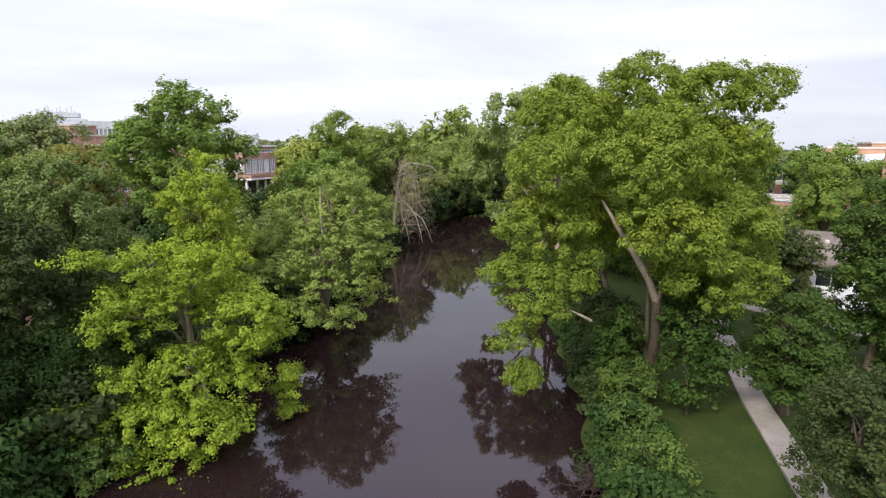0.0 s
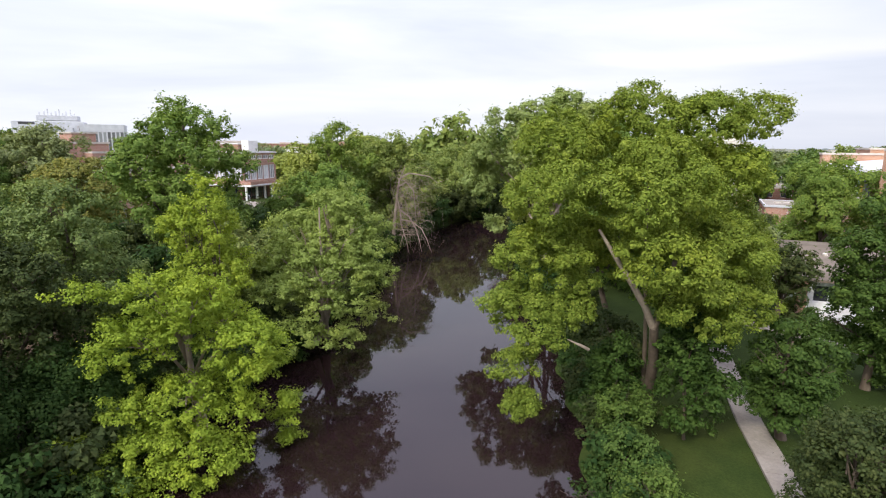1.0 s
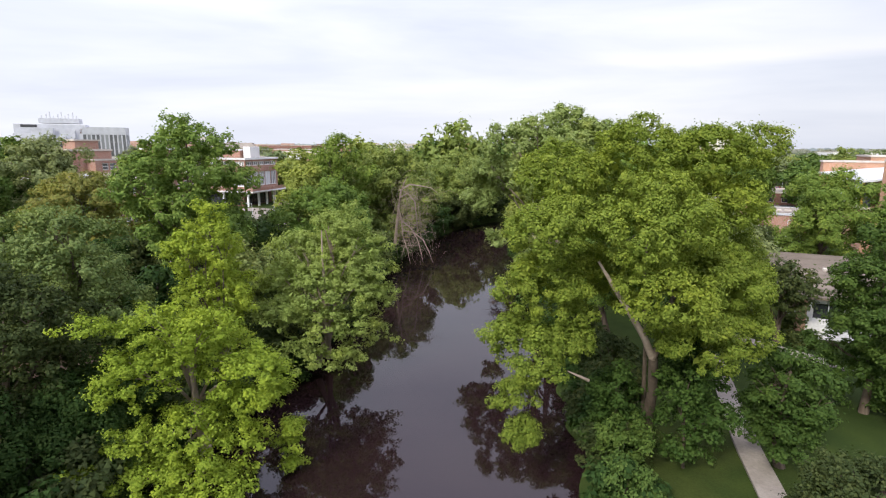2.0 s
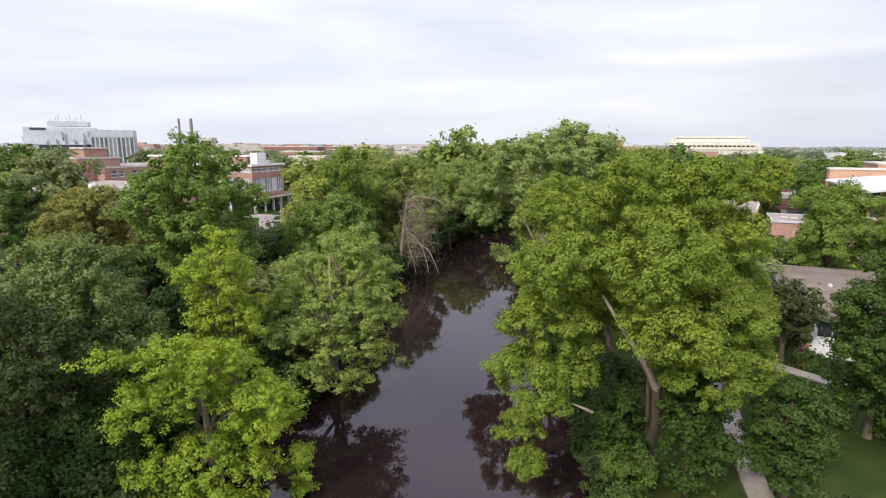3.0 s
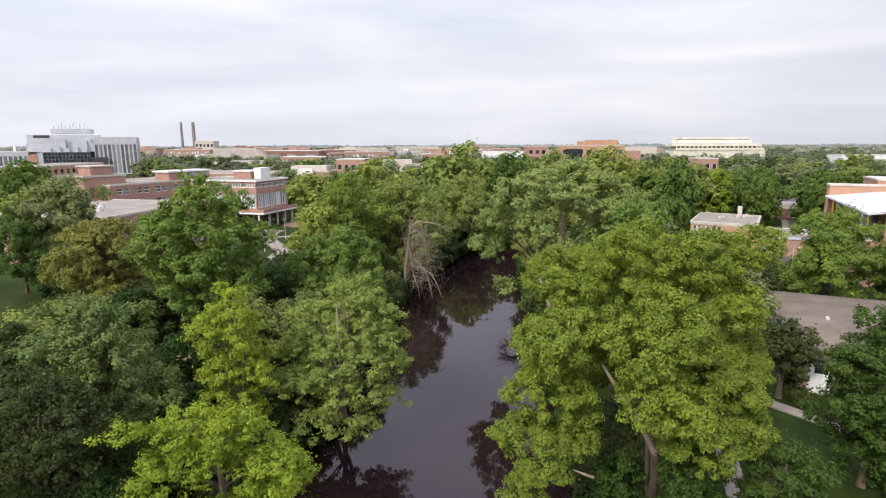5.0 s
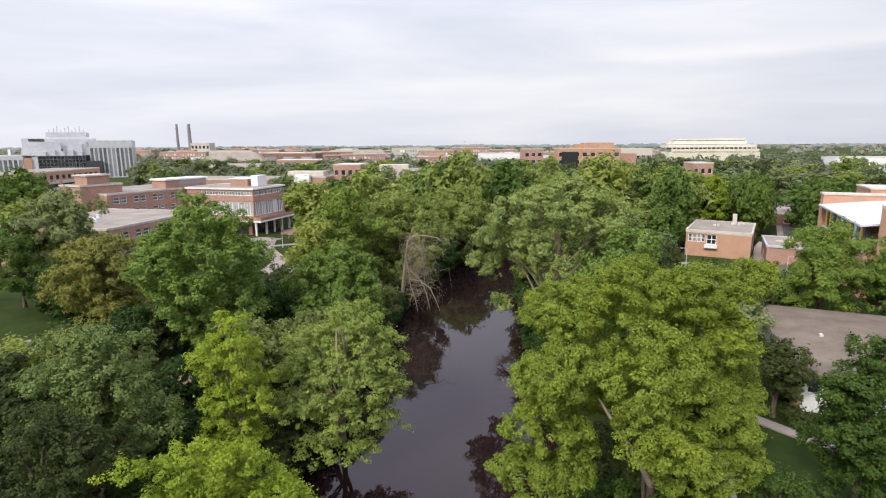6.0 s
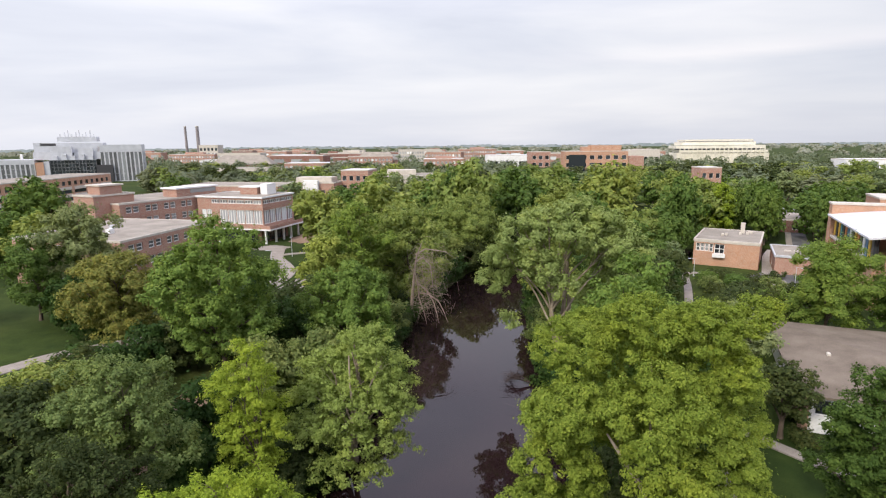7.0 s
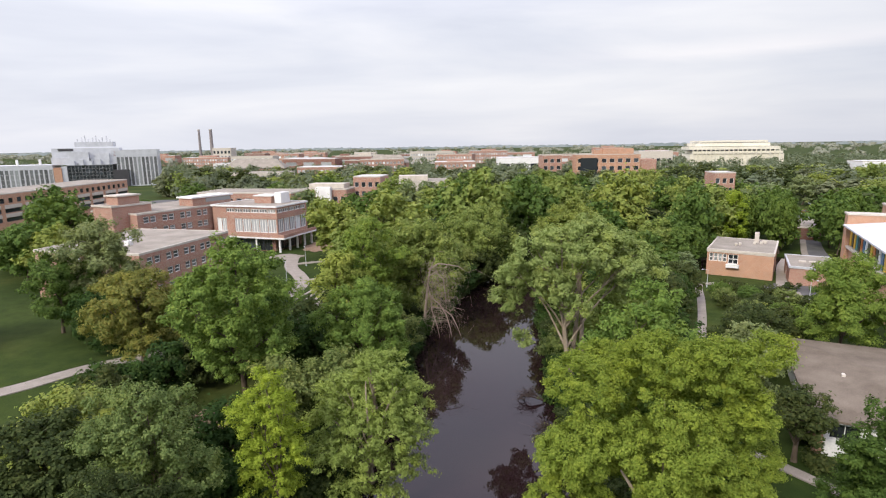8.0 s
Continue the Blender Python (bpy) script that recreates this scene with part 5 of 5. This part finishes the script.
auto_tree("shrub_tree", 33.4, 62.5, 11.8, 4.4, LEAF_GREY, "grey-green bushy tree next to the low hall", 50, low=1.5, n=16, leaf=0.3, clump=0.75)
auto_tree("court_tree", 56.5, 80, 16.6, 6.8, LEAF_FRESH, "full green tree in front of the brick hall", 51, low=2.5, n=22, r0=0.33, leaf=0.25, clump=0.9)
auto_tree("court_tree", 66.0, 77.5, 14.5, 5.4, LEAF_FRESH, "green tree before the tall brick wing", 58, low=1.5, n=16, r0=0.36, leaf=0.36, clump=0.9)
auto_tree("court_tree", 31.2, 37.0, 14.2, 4.2, LEAF_DEEP, "dense full green tree beside the low hall", 52, low=0.2, n=24, r0=0.36, leaf=0.2, clump=0.52)
auto_tree("court_tree", 16.8, 18.4, 8.2, 3.6, LEAF_DARK, "grey-green tree beside the footpath", 53, low=2.0, n=18, r0=0.36, leaf=0.13, clump=0.34, dens=0.9, reach=0.36)
auto_tree("court_tree", 24.0, 19.5, 7.0, 3.6, LEAF_DARK, "dark green tree next to the footpath", 54, low=1.5, n=14, leaf=0.16, clump=0.4, dens=0.9)
auto_tree("round_bush", 20.8, 30.2, 7.6, 2.4, LEAF_DEEP, "rounded green small tree over the lawn", 55, low=1.0, n=18, r0=0.42, leaf=0.18, clump=0.5)
auto_tree("wall_tree", 33.6, 51.6, 8.6, 3.2, LEAF_DARK, "dark small tree against the white wall", 56, low=2.8, n=12, r0=0.42, leaf=0.27, clump=0.6)
auto_tree("lime_tree", 82, 170, 17.8, 5.8, LEAF_BRIGHT, "pointed bright lime-green tree", 57, low=2.5, n=20, r0=0.36, top=0.3, leaf=0.36, clump=1.0)

# darker growth below the great tree
auto_tree("understorey_tree", 14.9, 30.0, 8.2, 2.5, LEAF_DEEP, "deep green young tree under the great riverside tree", 62, low=0.6, n=13, r0=0.44, trunk=0.1, group="understorey trees", leaf=0.18, clump=0.42, dens=0.95, limbs=4)
auto_tree("understorey_tree", 11.0, 32.2, 6.4, 2.1, LEAF_DEEP, "deep green bushy tree at the river's edge", 63, low=0.3, n=12, r0=0.46, trunk=0.1, group="understorey trees", leaf=0.18, clump=0.42, dens=0.95, limbs=4)

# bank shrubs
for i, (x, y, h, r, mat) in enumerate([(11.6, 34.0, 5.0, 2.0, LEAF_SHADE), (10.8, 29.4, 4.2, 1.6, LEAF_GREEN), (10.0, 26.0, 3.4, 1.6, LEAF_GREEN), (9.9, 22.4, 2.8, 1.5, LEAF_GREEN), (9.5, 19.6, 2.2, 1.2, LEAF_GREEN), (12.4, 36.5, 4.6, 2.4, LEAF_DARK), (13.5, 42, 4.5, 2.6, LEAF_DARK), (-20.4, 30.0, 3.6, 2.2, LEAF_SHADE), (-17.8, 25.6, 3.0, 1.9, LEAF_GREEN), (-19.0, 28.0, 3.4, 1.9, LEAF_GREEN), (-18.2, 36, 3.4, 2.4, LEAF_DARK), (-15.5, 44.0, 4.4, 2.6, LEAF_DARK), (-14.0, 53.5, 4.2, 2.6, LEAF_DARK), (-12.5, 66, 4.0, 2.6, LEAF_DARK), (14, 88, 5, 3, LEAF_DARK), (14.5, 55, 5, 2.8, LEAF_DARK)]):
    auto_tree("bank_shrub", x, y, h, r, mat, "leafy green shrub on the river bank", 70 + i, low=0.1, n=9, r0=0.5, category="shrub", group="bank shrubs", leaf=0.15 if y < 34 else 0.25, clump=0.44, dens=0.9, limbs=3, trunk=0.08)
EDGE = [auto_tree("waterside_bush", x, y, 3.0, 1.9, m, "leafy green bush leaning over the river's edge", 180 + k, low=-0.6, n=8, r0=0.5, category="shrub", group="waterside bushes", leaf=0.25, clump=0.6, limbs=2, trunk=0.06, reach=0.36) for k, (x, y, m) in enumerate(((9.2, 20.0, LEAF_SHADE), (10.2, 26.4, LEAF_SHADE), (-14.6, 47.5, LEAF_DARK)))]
edge_rng = np.random.default_rng(91)
for y in np.arange(17, 122, 2.9):
    for side in (-1, 1):
        xs = np.arange(0, 40, 0.25) * side
        cx = np.interp(y, [r[1] for r in RIVER], [r[0] for r in RIVER])
        d = bank_distance(cx + xs, np.full(len(xs), y))
        near_bank = 0.5 if side > 0 and y < 46 else 0.0
        x = float(cx + xs[np.argmax(d > 0.1)] + side * (near_bank + edge_rng.uniform(0.0, 0.9)))
        b = copy_thing(EDGE[int(edge_rng.integers(0, 3))], pose(x, y + edge_rng.uniform(-0.8, 0.8), -0.9, 0, 0, edge_rng.uniform(0, 360)))
        k = edge_rng.uniform(0.75, 1.3) * (0.7 if near_bank else 1.0)
        b.scale = (k, k, k * edge_rng.uniform(0.8, 1.25))
for i, (x, y, h, r) in enumerate([(35.2, 50.6, 1.3, 1.2), (37.6, 55.5, 1.4, 1.1), (72, 119, 1.6, 1.6), (76, 116.5, 1.5, 1.5), (66, 116, 2.0, 2.4), (54.8, 115.5, 2.6, 2.4), (53.0, 109.5, 2.8, 2.4), (52.0, 103.5, 3.0, 2.6), (52.0, 98.0, 3.6, 3.0), (58.5, 118.0, 2.4, 2.6), (59.0, 111.5, 2.6, 2.8), (58.0, 104.5, 3.2, 3.0), (58.5, 97.5, 3.4, 3.2), (50.5, 91.0, 5.5, 3.8), (56.0, 91.0, 4.5, 3.4), (64.5, 108.0, 3.0, 3.0), (66.0, 100.0, 3.6, 3.4), (62.0, 93.0, 3.6, 3.2), (50.0, 84.5, 7.0, 4.2)]):
    auto_tree("hedge_shrub", x, y, h, r, (LEAF_DARK, LEAF_GREEN, LEAF_OLIVE)[(i * 5) % 7 % 3], "dark rounded shrub near a building", 90 + i, low=0.05, n=9, r0=0.46, category="shrub", group="hedge shrubs", leaf=0.30, clump=0.55, dens=1.1, limbs=2, trunk=0.07)

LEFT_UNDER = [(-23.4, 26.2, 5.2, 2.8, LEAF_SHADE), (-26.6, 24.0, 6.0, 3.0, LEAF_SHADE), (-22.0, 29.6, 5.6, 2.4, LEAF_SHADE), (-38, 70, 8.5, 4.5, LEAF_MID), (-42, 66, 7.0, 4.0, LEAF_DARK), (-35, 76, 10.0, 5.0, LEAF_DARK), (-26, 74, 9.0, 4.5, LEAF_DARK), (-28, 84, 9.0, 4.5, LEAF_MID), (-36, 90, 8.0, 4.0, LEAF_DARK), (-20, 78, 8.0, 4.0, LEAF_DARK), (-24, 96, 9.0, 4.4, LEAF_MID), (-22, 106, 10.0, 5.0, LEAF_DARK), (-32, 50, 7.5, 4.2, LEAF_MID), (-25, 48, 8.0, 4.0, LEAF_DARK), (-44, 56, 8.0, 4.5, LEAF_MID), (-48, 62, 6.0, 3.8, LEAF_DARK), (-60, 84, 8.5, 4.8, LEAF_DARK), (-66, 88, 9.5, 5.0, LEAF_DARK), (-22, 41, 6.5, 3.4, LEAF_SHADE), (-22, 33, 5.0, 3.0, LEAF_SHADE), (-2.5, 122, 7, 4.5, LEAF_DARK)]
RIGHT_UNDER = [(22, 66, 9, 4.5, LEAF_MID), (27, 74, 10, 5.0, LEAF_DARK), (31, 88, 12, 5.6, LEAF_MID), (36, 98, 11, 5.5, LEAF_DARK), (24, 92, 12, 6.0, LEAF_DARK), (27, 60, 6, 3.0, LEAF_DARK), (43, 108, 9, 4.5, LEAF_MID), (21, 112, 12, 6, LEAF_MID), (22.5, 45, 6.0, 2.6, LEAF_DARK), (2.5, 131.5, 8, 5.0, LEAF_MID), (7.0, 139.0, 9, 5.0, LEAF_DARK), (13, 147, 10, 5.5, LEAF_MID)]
# each leaf tone drops a step: shade between the trees put into colour
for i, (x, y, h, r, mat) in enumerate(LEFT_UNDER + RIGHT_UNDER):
    auto_tree("understorey_tree", x, y, h, r, LEAF_DARK if mat is LEAF_MID else LEAF_SHADE, "bushy understorey tree in the bank woods, leaves coloured dark for shade", 120 + i, low=0.6, n=12, r0=0.42, group="understorey trees", leaf=0.17 if y < 34 else 0.36, clump=0.95, limbs=4, trunk=0.14)


# dead willow at the water's edge
def dead_willow():
    rng = np.random.default_rng(61)
    ob = thing("dead_willow", -8.5, 94.5, -0.3, 0, "bare dead willow drooping over the dark river", "tree")
    part("trunk", stems_mesh("trunk", [([(0, 0, -0.3), (0.4, -1.2, 4), (0.9, -2.0, 8), (1.4, -2.6, 11.5), (2.4, -2.8, 14.0)], [0.34, 0.28, 0.20, 0.13, 0.05], 8)], DEAD_WOOD), None, ob)
    for pts in (((1.0, -2.4, 9.4), (1.4, -2.7, 6.6), (1.9, -2.9, 4.2), (2.5, -3.0, 1.4), (3.1, -3.1, -1.2)),
                ((1.8, -2.8, 5.0), (3.4, -3.1, 4.6), (5.0, -3.4, 3.4), (6.2, -3.6, 1.6), (7.0, -3.8, -0.6)),
                ((1.4, -2.6, 6.8), (3.0, -3.0, 5.6), (4.2, -3.2, 3.6), (4.8, -3.3, 1.8), (5.2, -3.4, -0.4)),
                ((1.0, -2.4, 10.6), (2.6, -2.7, 11.4), (3.8, -2.9, 9.8), (4.1, -3.0, 7.0), (4.3, -3.0, 4.6)),
                ((1.2, -2.5, 11.8), (3.0, -2.6, 12.6), (5.0, -2.6, 12.7), (6.6, -2.6, 12.2), (7.8, -2.7, 11.4))):
        part("limb", stems_mesh("limb", [([Vector(p) + Vector((rng.normal() * 0.12, 0, rng.normal() * 0.12)) for p in pts], [0.15, 0.125, 0.10, 0.07, 0.03], 6)], BARK_LIMB), None, ob, "pale stripped drooping limb")
    twigs = []
    for k in range(340):
        s = Vector((0.6 + abs(rng.normal()) * 2.5, -2.4 - rng.uniform(0, 1.6), 0))
        s.z = rng.uniform(2.5, 14.0) - 0.25 * s.x + rng.normal() * 0.6
        bend = Vector((rng.normal() * 0.9 + 0.5, rng.normal() * 0.4, rng.uniform(-0.5, 0.7)))
        tip = s + bend * rng.uniform(1.0, 1.9) + Vector((rng.normal() * 0.8, 0, -rng.uniform(0.3, 3.8)))
        tip.z = max(tip.z, -1.0)
        twigs.append(([s, s + bend, tip], [0.026, 0.018, 0.007], 3))
    tagged(part("twig_mass", stems_mesh("twig_mass", twigs, DEAD_WOOD), None, ob), kind="stuff")


dead_willow()


def fallen_branch(x, y, reach, seed):
    """A drowned branch lying out from the bank, its twigs above the water."""
    rng = np.random.default_rng(seed)
    ob = thing("fallen_branch", x, y, WATER_Z, 0, "dark wet fallen branch lying in the river", "branch", "fallen branches")
    twigs = []
    for k in range(4):
        d = Vector((-1, rng.uniform(-0.5, 0.5), 0)).normalized() * reach * rng.uniform(0.7, 1.0)
        pts = [Vector((0.6, 0, 0.25)), d * 0.35 + Vector((0, 0, rng.uniform(0.5, 1.2))), d * 0.7 + Vector((0, 0, rng.uniform(0.4, 1.4))), d + Vector((0, 0, rng.uniform(-0.1, 0.6)))]
        part("limb", stems_mesh("limb", [(pts, [0.11, 0.09, 0.06, 0.02], 6)], WET_WOOD), None, ob)
        for j in range(16):
            b = pts[1 + j % 2].lerp(pts[2 + j % 2], rng.random())
            twigs.append(([b, b + Vector((rng.normal() * 0.5, rng.normal() * 0.5, rng.uniform(0.0, 0.8))), b + Vector((rng.normal() * 0.9 - 0.3, rng.normal() * 0.8, rng.uniform(-0.2, 1.0)))], [0.035, 0.025, 0.01], 3))
    tagged(part("twig_mass", stems_mesh("twig_mass", twigs, WET_WOOD), None, ob), kind="stuff")


fallen_branch(9.3, 67.5, 3.2, 31)
fallen_branch(9.9, 60.0, 2.6, 32)
fallen_branch(9.0, 24.0, 2.2, 33)

# ---------------------------------------------------------------- further trees, copied
rng = np.random.default_rng(77)
PROTO = []
for k, (mat, lab) in enumerate(((LEAF_MID, "green campus tree in the middle distance"), (LEAF_GREEN, "deep green campus tree in the middle distance"), (LEAF_GREY, "grey-green campus tree in the middle distance"), (LEAF_BIG, "fresh green campus tree in the middle distance"))):
    PROTO.append(auto_tree("campus_tree", -300 - 20 * k, -120, 16, 7.0, mat, lab, 300 + k, low=2.0, n=16, r0=0.36, leaf=0.85, clump=1.3, limbs=6, group="campus trees"))


# the first far kind has leaf colour paled to stand for haze
FAR_PROTO = []
for k, (mat, lab) in enumerate(((LEAF_FAR, "haze-paled green tree in the far campus woods"), (LEAF_DARK, "dark green tree in the far campus woods"), (LEAF_MID, "green tree in the far campus woods"))):
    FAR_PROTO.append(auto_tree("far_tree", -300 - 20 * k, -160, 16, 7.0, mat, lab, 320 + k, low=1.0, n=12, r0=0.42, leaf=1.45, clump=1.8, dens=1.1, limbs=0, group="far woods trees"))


def on_land(x, y):
    return float(bank_distance(np.array([x]), np.array([y]))[0]) > 3


def plant(k, x, y, h, r, kinds=PROTO):
    c = copy_thing(kinds[k], pose(x, y, 0, 0, 0, rng.uniform(0, 360)))
    c.scale = (r / 7.0, r / 7.0, h / 16.0)


WING_TREES = [(0, -84, 66, 9, 5), (0, -90, 82, 11, 6), (1, -62, 92, 9, 5), (1, -113, 129, 15, 6.5), (0, -104, 128, 15, 6), (1, -122, 138, 10, 7), (1, -131, 150, 12, 7.6), (1, -118, 150, 20.5, 8), (2, -112, 168, 14, 6), (1, -150, 189, 20.5, 9), (0, -52, 192, 14, 7), (1, -125, 200, 14, 7)]
WING_TREES_FAR = [(2, -90, 260, 15, 7), (1, -100, 285, 14, 8), (1, -75, 285, 17, 8), (1, -148, 290, 14, 8)]
BEND_TREES = [(0, -27, 107, 9, 5), (1, -24, 118, 12, 6), (1, 40, 122, 13, 6), (2, 52, 131, 6.5, 4.0), (1, -12, 128, 15, 7.5), (0, -30, 138, 14, 6), (1, 56, 140, 12, 5), (0, 50, 145, 13, 6), (1, 56, 148, 13, 5.5), (0, -20, 150, 20.5, 9.5), (1, 36, 150, 17, 7), (0, 2, 156, 26, 9.7), (0, -40, 160, 17.5, 8.5), (0, 46, 165, 24.5, 10), (1, 18.5, 172, 23, 9), (1, -28, 172, 19, 9), (1, -4, 178, 21, 9), (0, 32, 186, 23, 9)]
BEND_TREES_FAR = [(1, -44, 205, 15, 7), (0, -10, 205, 20, 9), (1, 55, 205, 20, 9), (1, 24, 225, 20, 9), (0, -34, 235, 17, 8)]
STREET_TREES = [(0, 110, 140, 14, 6), (1, 63, 151, 21.5, 6), (1, 112, 152, 14, 4), (1, 107.5, 158, 16, 4.2), (1, 92, 160, 16.5, 4.5), (1, 96, 166, 18, 4.6), (1, 112, 168, 17, 7), (0, 66, 168, 14, 7), (1, 86, 172, 17, 5), (0, 75, 172, 19, 8), (1, 99, 176, 17, 5), (1, 126, 176, 15, 5), (1, 100, 180, 18, 8), (1, 122, 180, 17, 7), (0, 95, 185, 15, 6), (1, 84, 190, 14, 7), (2, 92, 196, 14, 7), (2, 108, 200, 18, 8)]
STREET_TREES_FAR = [(0, 84, 205, 20, 9), (1, 141, 205, 15, 6), (0, 112, 215, 15, 7), (1, 160, 220, 14, 7), (1, 122, 232, 15, 8), (1, 104, 232, 15, 8), (0, 176, 240, 14, 8), (1, 126, 262, 15, 8), (2, 170, 280, 15, 8), (0, 190, 300, 14, 8)]
for k, x, y, h, r in WING_TREES + WING_TREES_FAR + BEND_TREES + BEND_TREES_FAR + STREET_TREES + STREET_TREES_FAR:
    plant(k, x, y, h, r)
for i in range(60):
    y = rng.uniform(205, 330)
    x = rng.uniform(-0.72 * y, 0.85 * y)
    if on_land(x, y) and not (-230 < x < -120 and y < 330) and not (-125 < x < -20 and 228 < y < 285) and not (95 < x < 175 and y < 320):
        plant(int(rng.integers(0, 3)), x, y, rng.uniform(13, 20), rng.uniform(6, 9.5))

rng_mid = np.random.default_rng(88)
for i in range(46):
    y = 285 + 230 * rng_mid.random()
    x = -y * rng_mid.uniform(0.16, 0.585)
    if (x - -178) ** 2 + (y - 307) ** 2 < 2200 or (x + 60) ** 2 + (y - 255) ** 2 < 2000:
        continue
    plant(int(rng_mid.choice([0, 0, 1, 0, 2])), x, y, rng_mid.uniform(12, 17), rng_mid.uniform(6.5, 9.5), FAR_PROTO)

rng_fill = np.random.default_rng(89)
for y0 in np.arange(218, 470, 15):
    for x0 in np.arange(-0.16 * y0, 0.86 * y0, 17):
        x, y = x0 + rng_fill.uniform(-6, 6), y0 + rng_fill.uniform(-5, 5)
        if abs(x - (131 + 0.53 * (y - 211))) < 16 and y < 330 or x < 12 and y < 300 or rng_fill.random() < 0.22:
            continue
        plant(int(rng_fill.choice([0, 0, 1, 1, 2])), x, y, rng_fill.uniform(9, 15), rng_fill.uniform(6.5, 10), FAR_PROTO)


def far_woods(name, n, y0, y1, leaf, per, seed, label, mat, wide=1.0):
    """Distant canopy: crowns of a few domes each, covered with leaf sprays, joined."""
    r = np.random.default_rng(seed)
    P, Nn, S = [], [], []
    for i in range(n):
        y = y0 + (y1 - y0) * r.random() ** 0.8
        x = r.uniform(-0.95 * y, 0.95 * y)
        if x < -0.60 * y and y < 570:
            continue
        h, w = r.uniform(9, 16), r.uniform(5, 9) * wide
        for j in range(4):
            a, k = r.uniform(0, 6.28), 0.45 * w * (j > 0)
            c = np.array([x + k * math.cos(a), y + k * math.sin(a), h * (0.62 if j == 0 else r.uniform(0.35, 0.55))])
            d = unit(r, per // 4)
            d[:, 2] = np.abs(d[:, 2]) * 1.15 - 0.3
            P.append(c + d * np.array([w * 0.62, w * 0.62, h * 0.38]) * r.uniform(0.86, 1.04, (len(d), 1)))
            Nn.append(d + np.array([0, 0, 0.3]) + 0.35 * unit(r, len(d)))
            S.append(np.full(len(d), leaf))
    v, q = leaf_blades(r, np.concatenate(P), np.concatenate(Nn), np.concatenate(S), 3)
    tagged(new(name, array_mesh(name, v, q, [mat])), label, "woods", kind="stuff")


# these canopies take their haze from leaf colour alone
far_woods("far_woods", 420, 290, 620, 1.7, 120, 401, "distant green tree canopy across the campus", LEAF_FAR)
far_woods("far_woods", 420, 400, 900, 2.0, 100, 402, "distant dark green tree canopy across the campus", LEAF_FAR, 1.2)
far_woods("far_woods", 520, 850, 3000, 6.0, 48, 403, "tree canopy along the horizon in haze-greyed leaves", LEAF_HORIZON, 2.4)


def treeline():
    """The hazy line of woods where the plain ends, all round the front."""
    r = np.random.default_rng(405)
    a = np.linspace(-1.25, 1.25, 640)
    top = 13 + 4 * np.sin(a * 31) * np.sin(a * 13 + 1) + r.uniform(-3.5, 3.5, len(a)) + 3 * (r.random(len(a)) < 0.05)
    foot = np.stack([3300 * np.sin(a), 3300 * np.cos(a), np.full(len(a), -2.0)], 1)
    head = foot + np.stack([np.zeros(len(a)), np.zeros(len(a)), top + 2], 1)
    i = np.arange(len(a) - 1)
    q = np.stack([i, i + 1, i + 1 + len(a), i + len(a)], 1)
    # unlit strip: the air's haze comes from the material's emission
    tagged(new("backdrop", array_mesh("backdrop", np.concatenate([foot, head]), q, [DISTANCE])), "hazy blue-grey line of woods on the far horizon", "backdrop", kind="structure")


treeline()
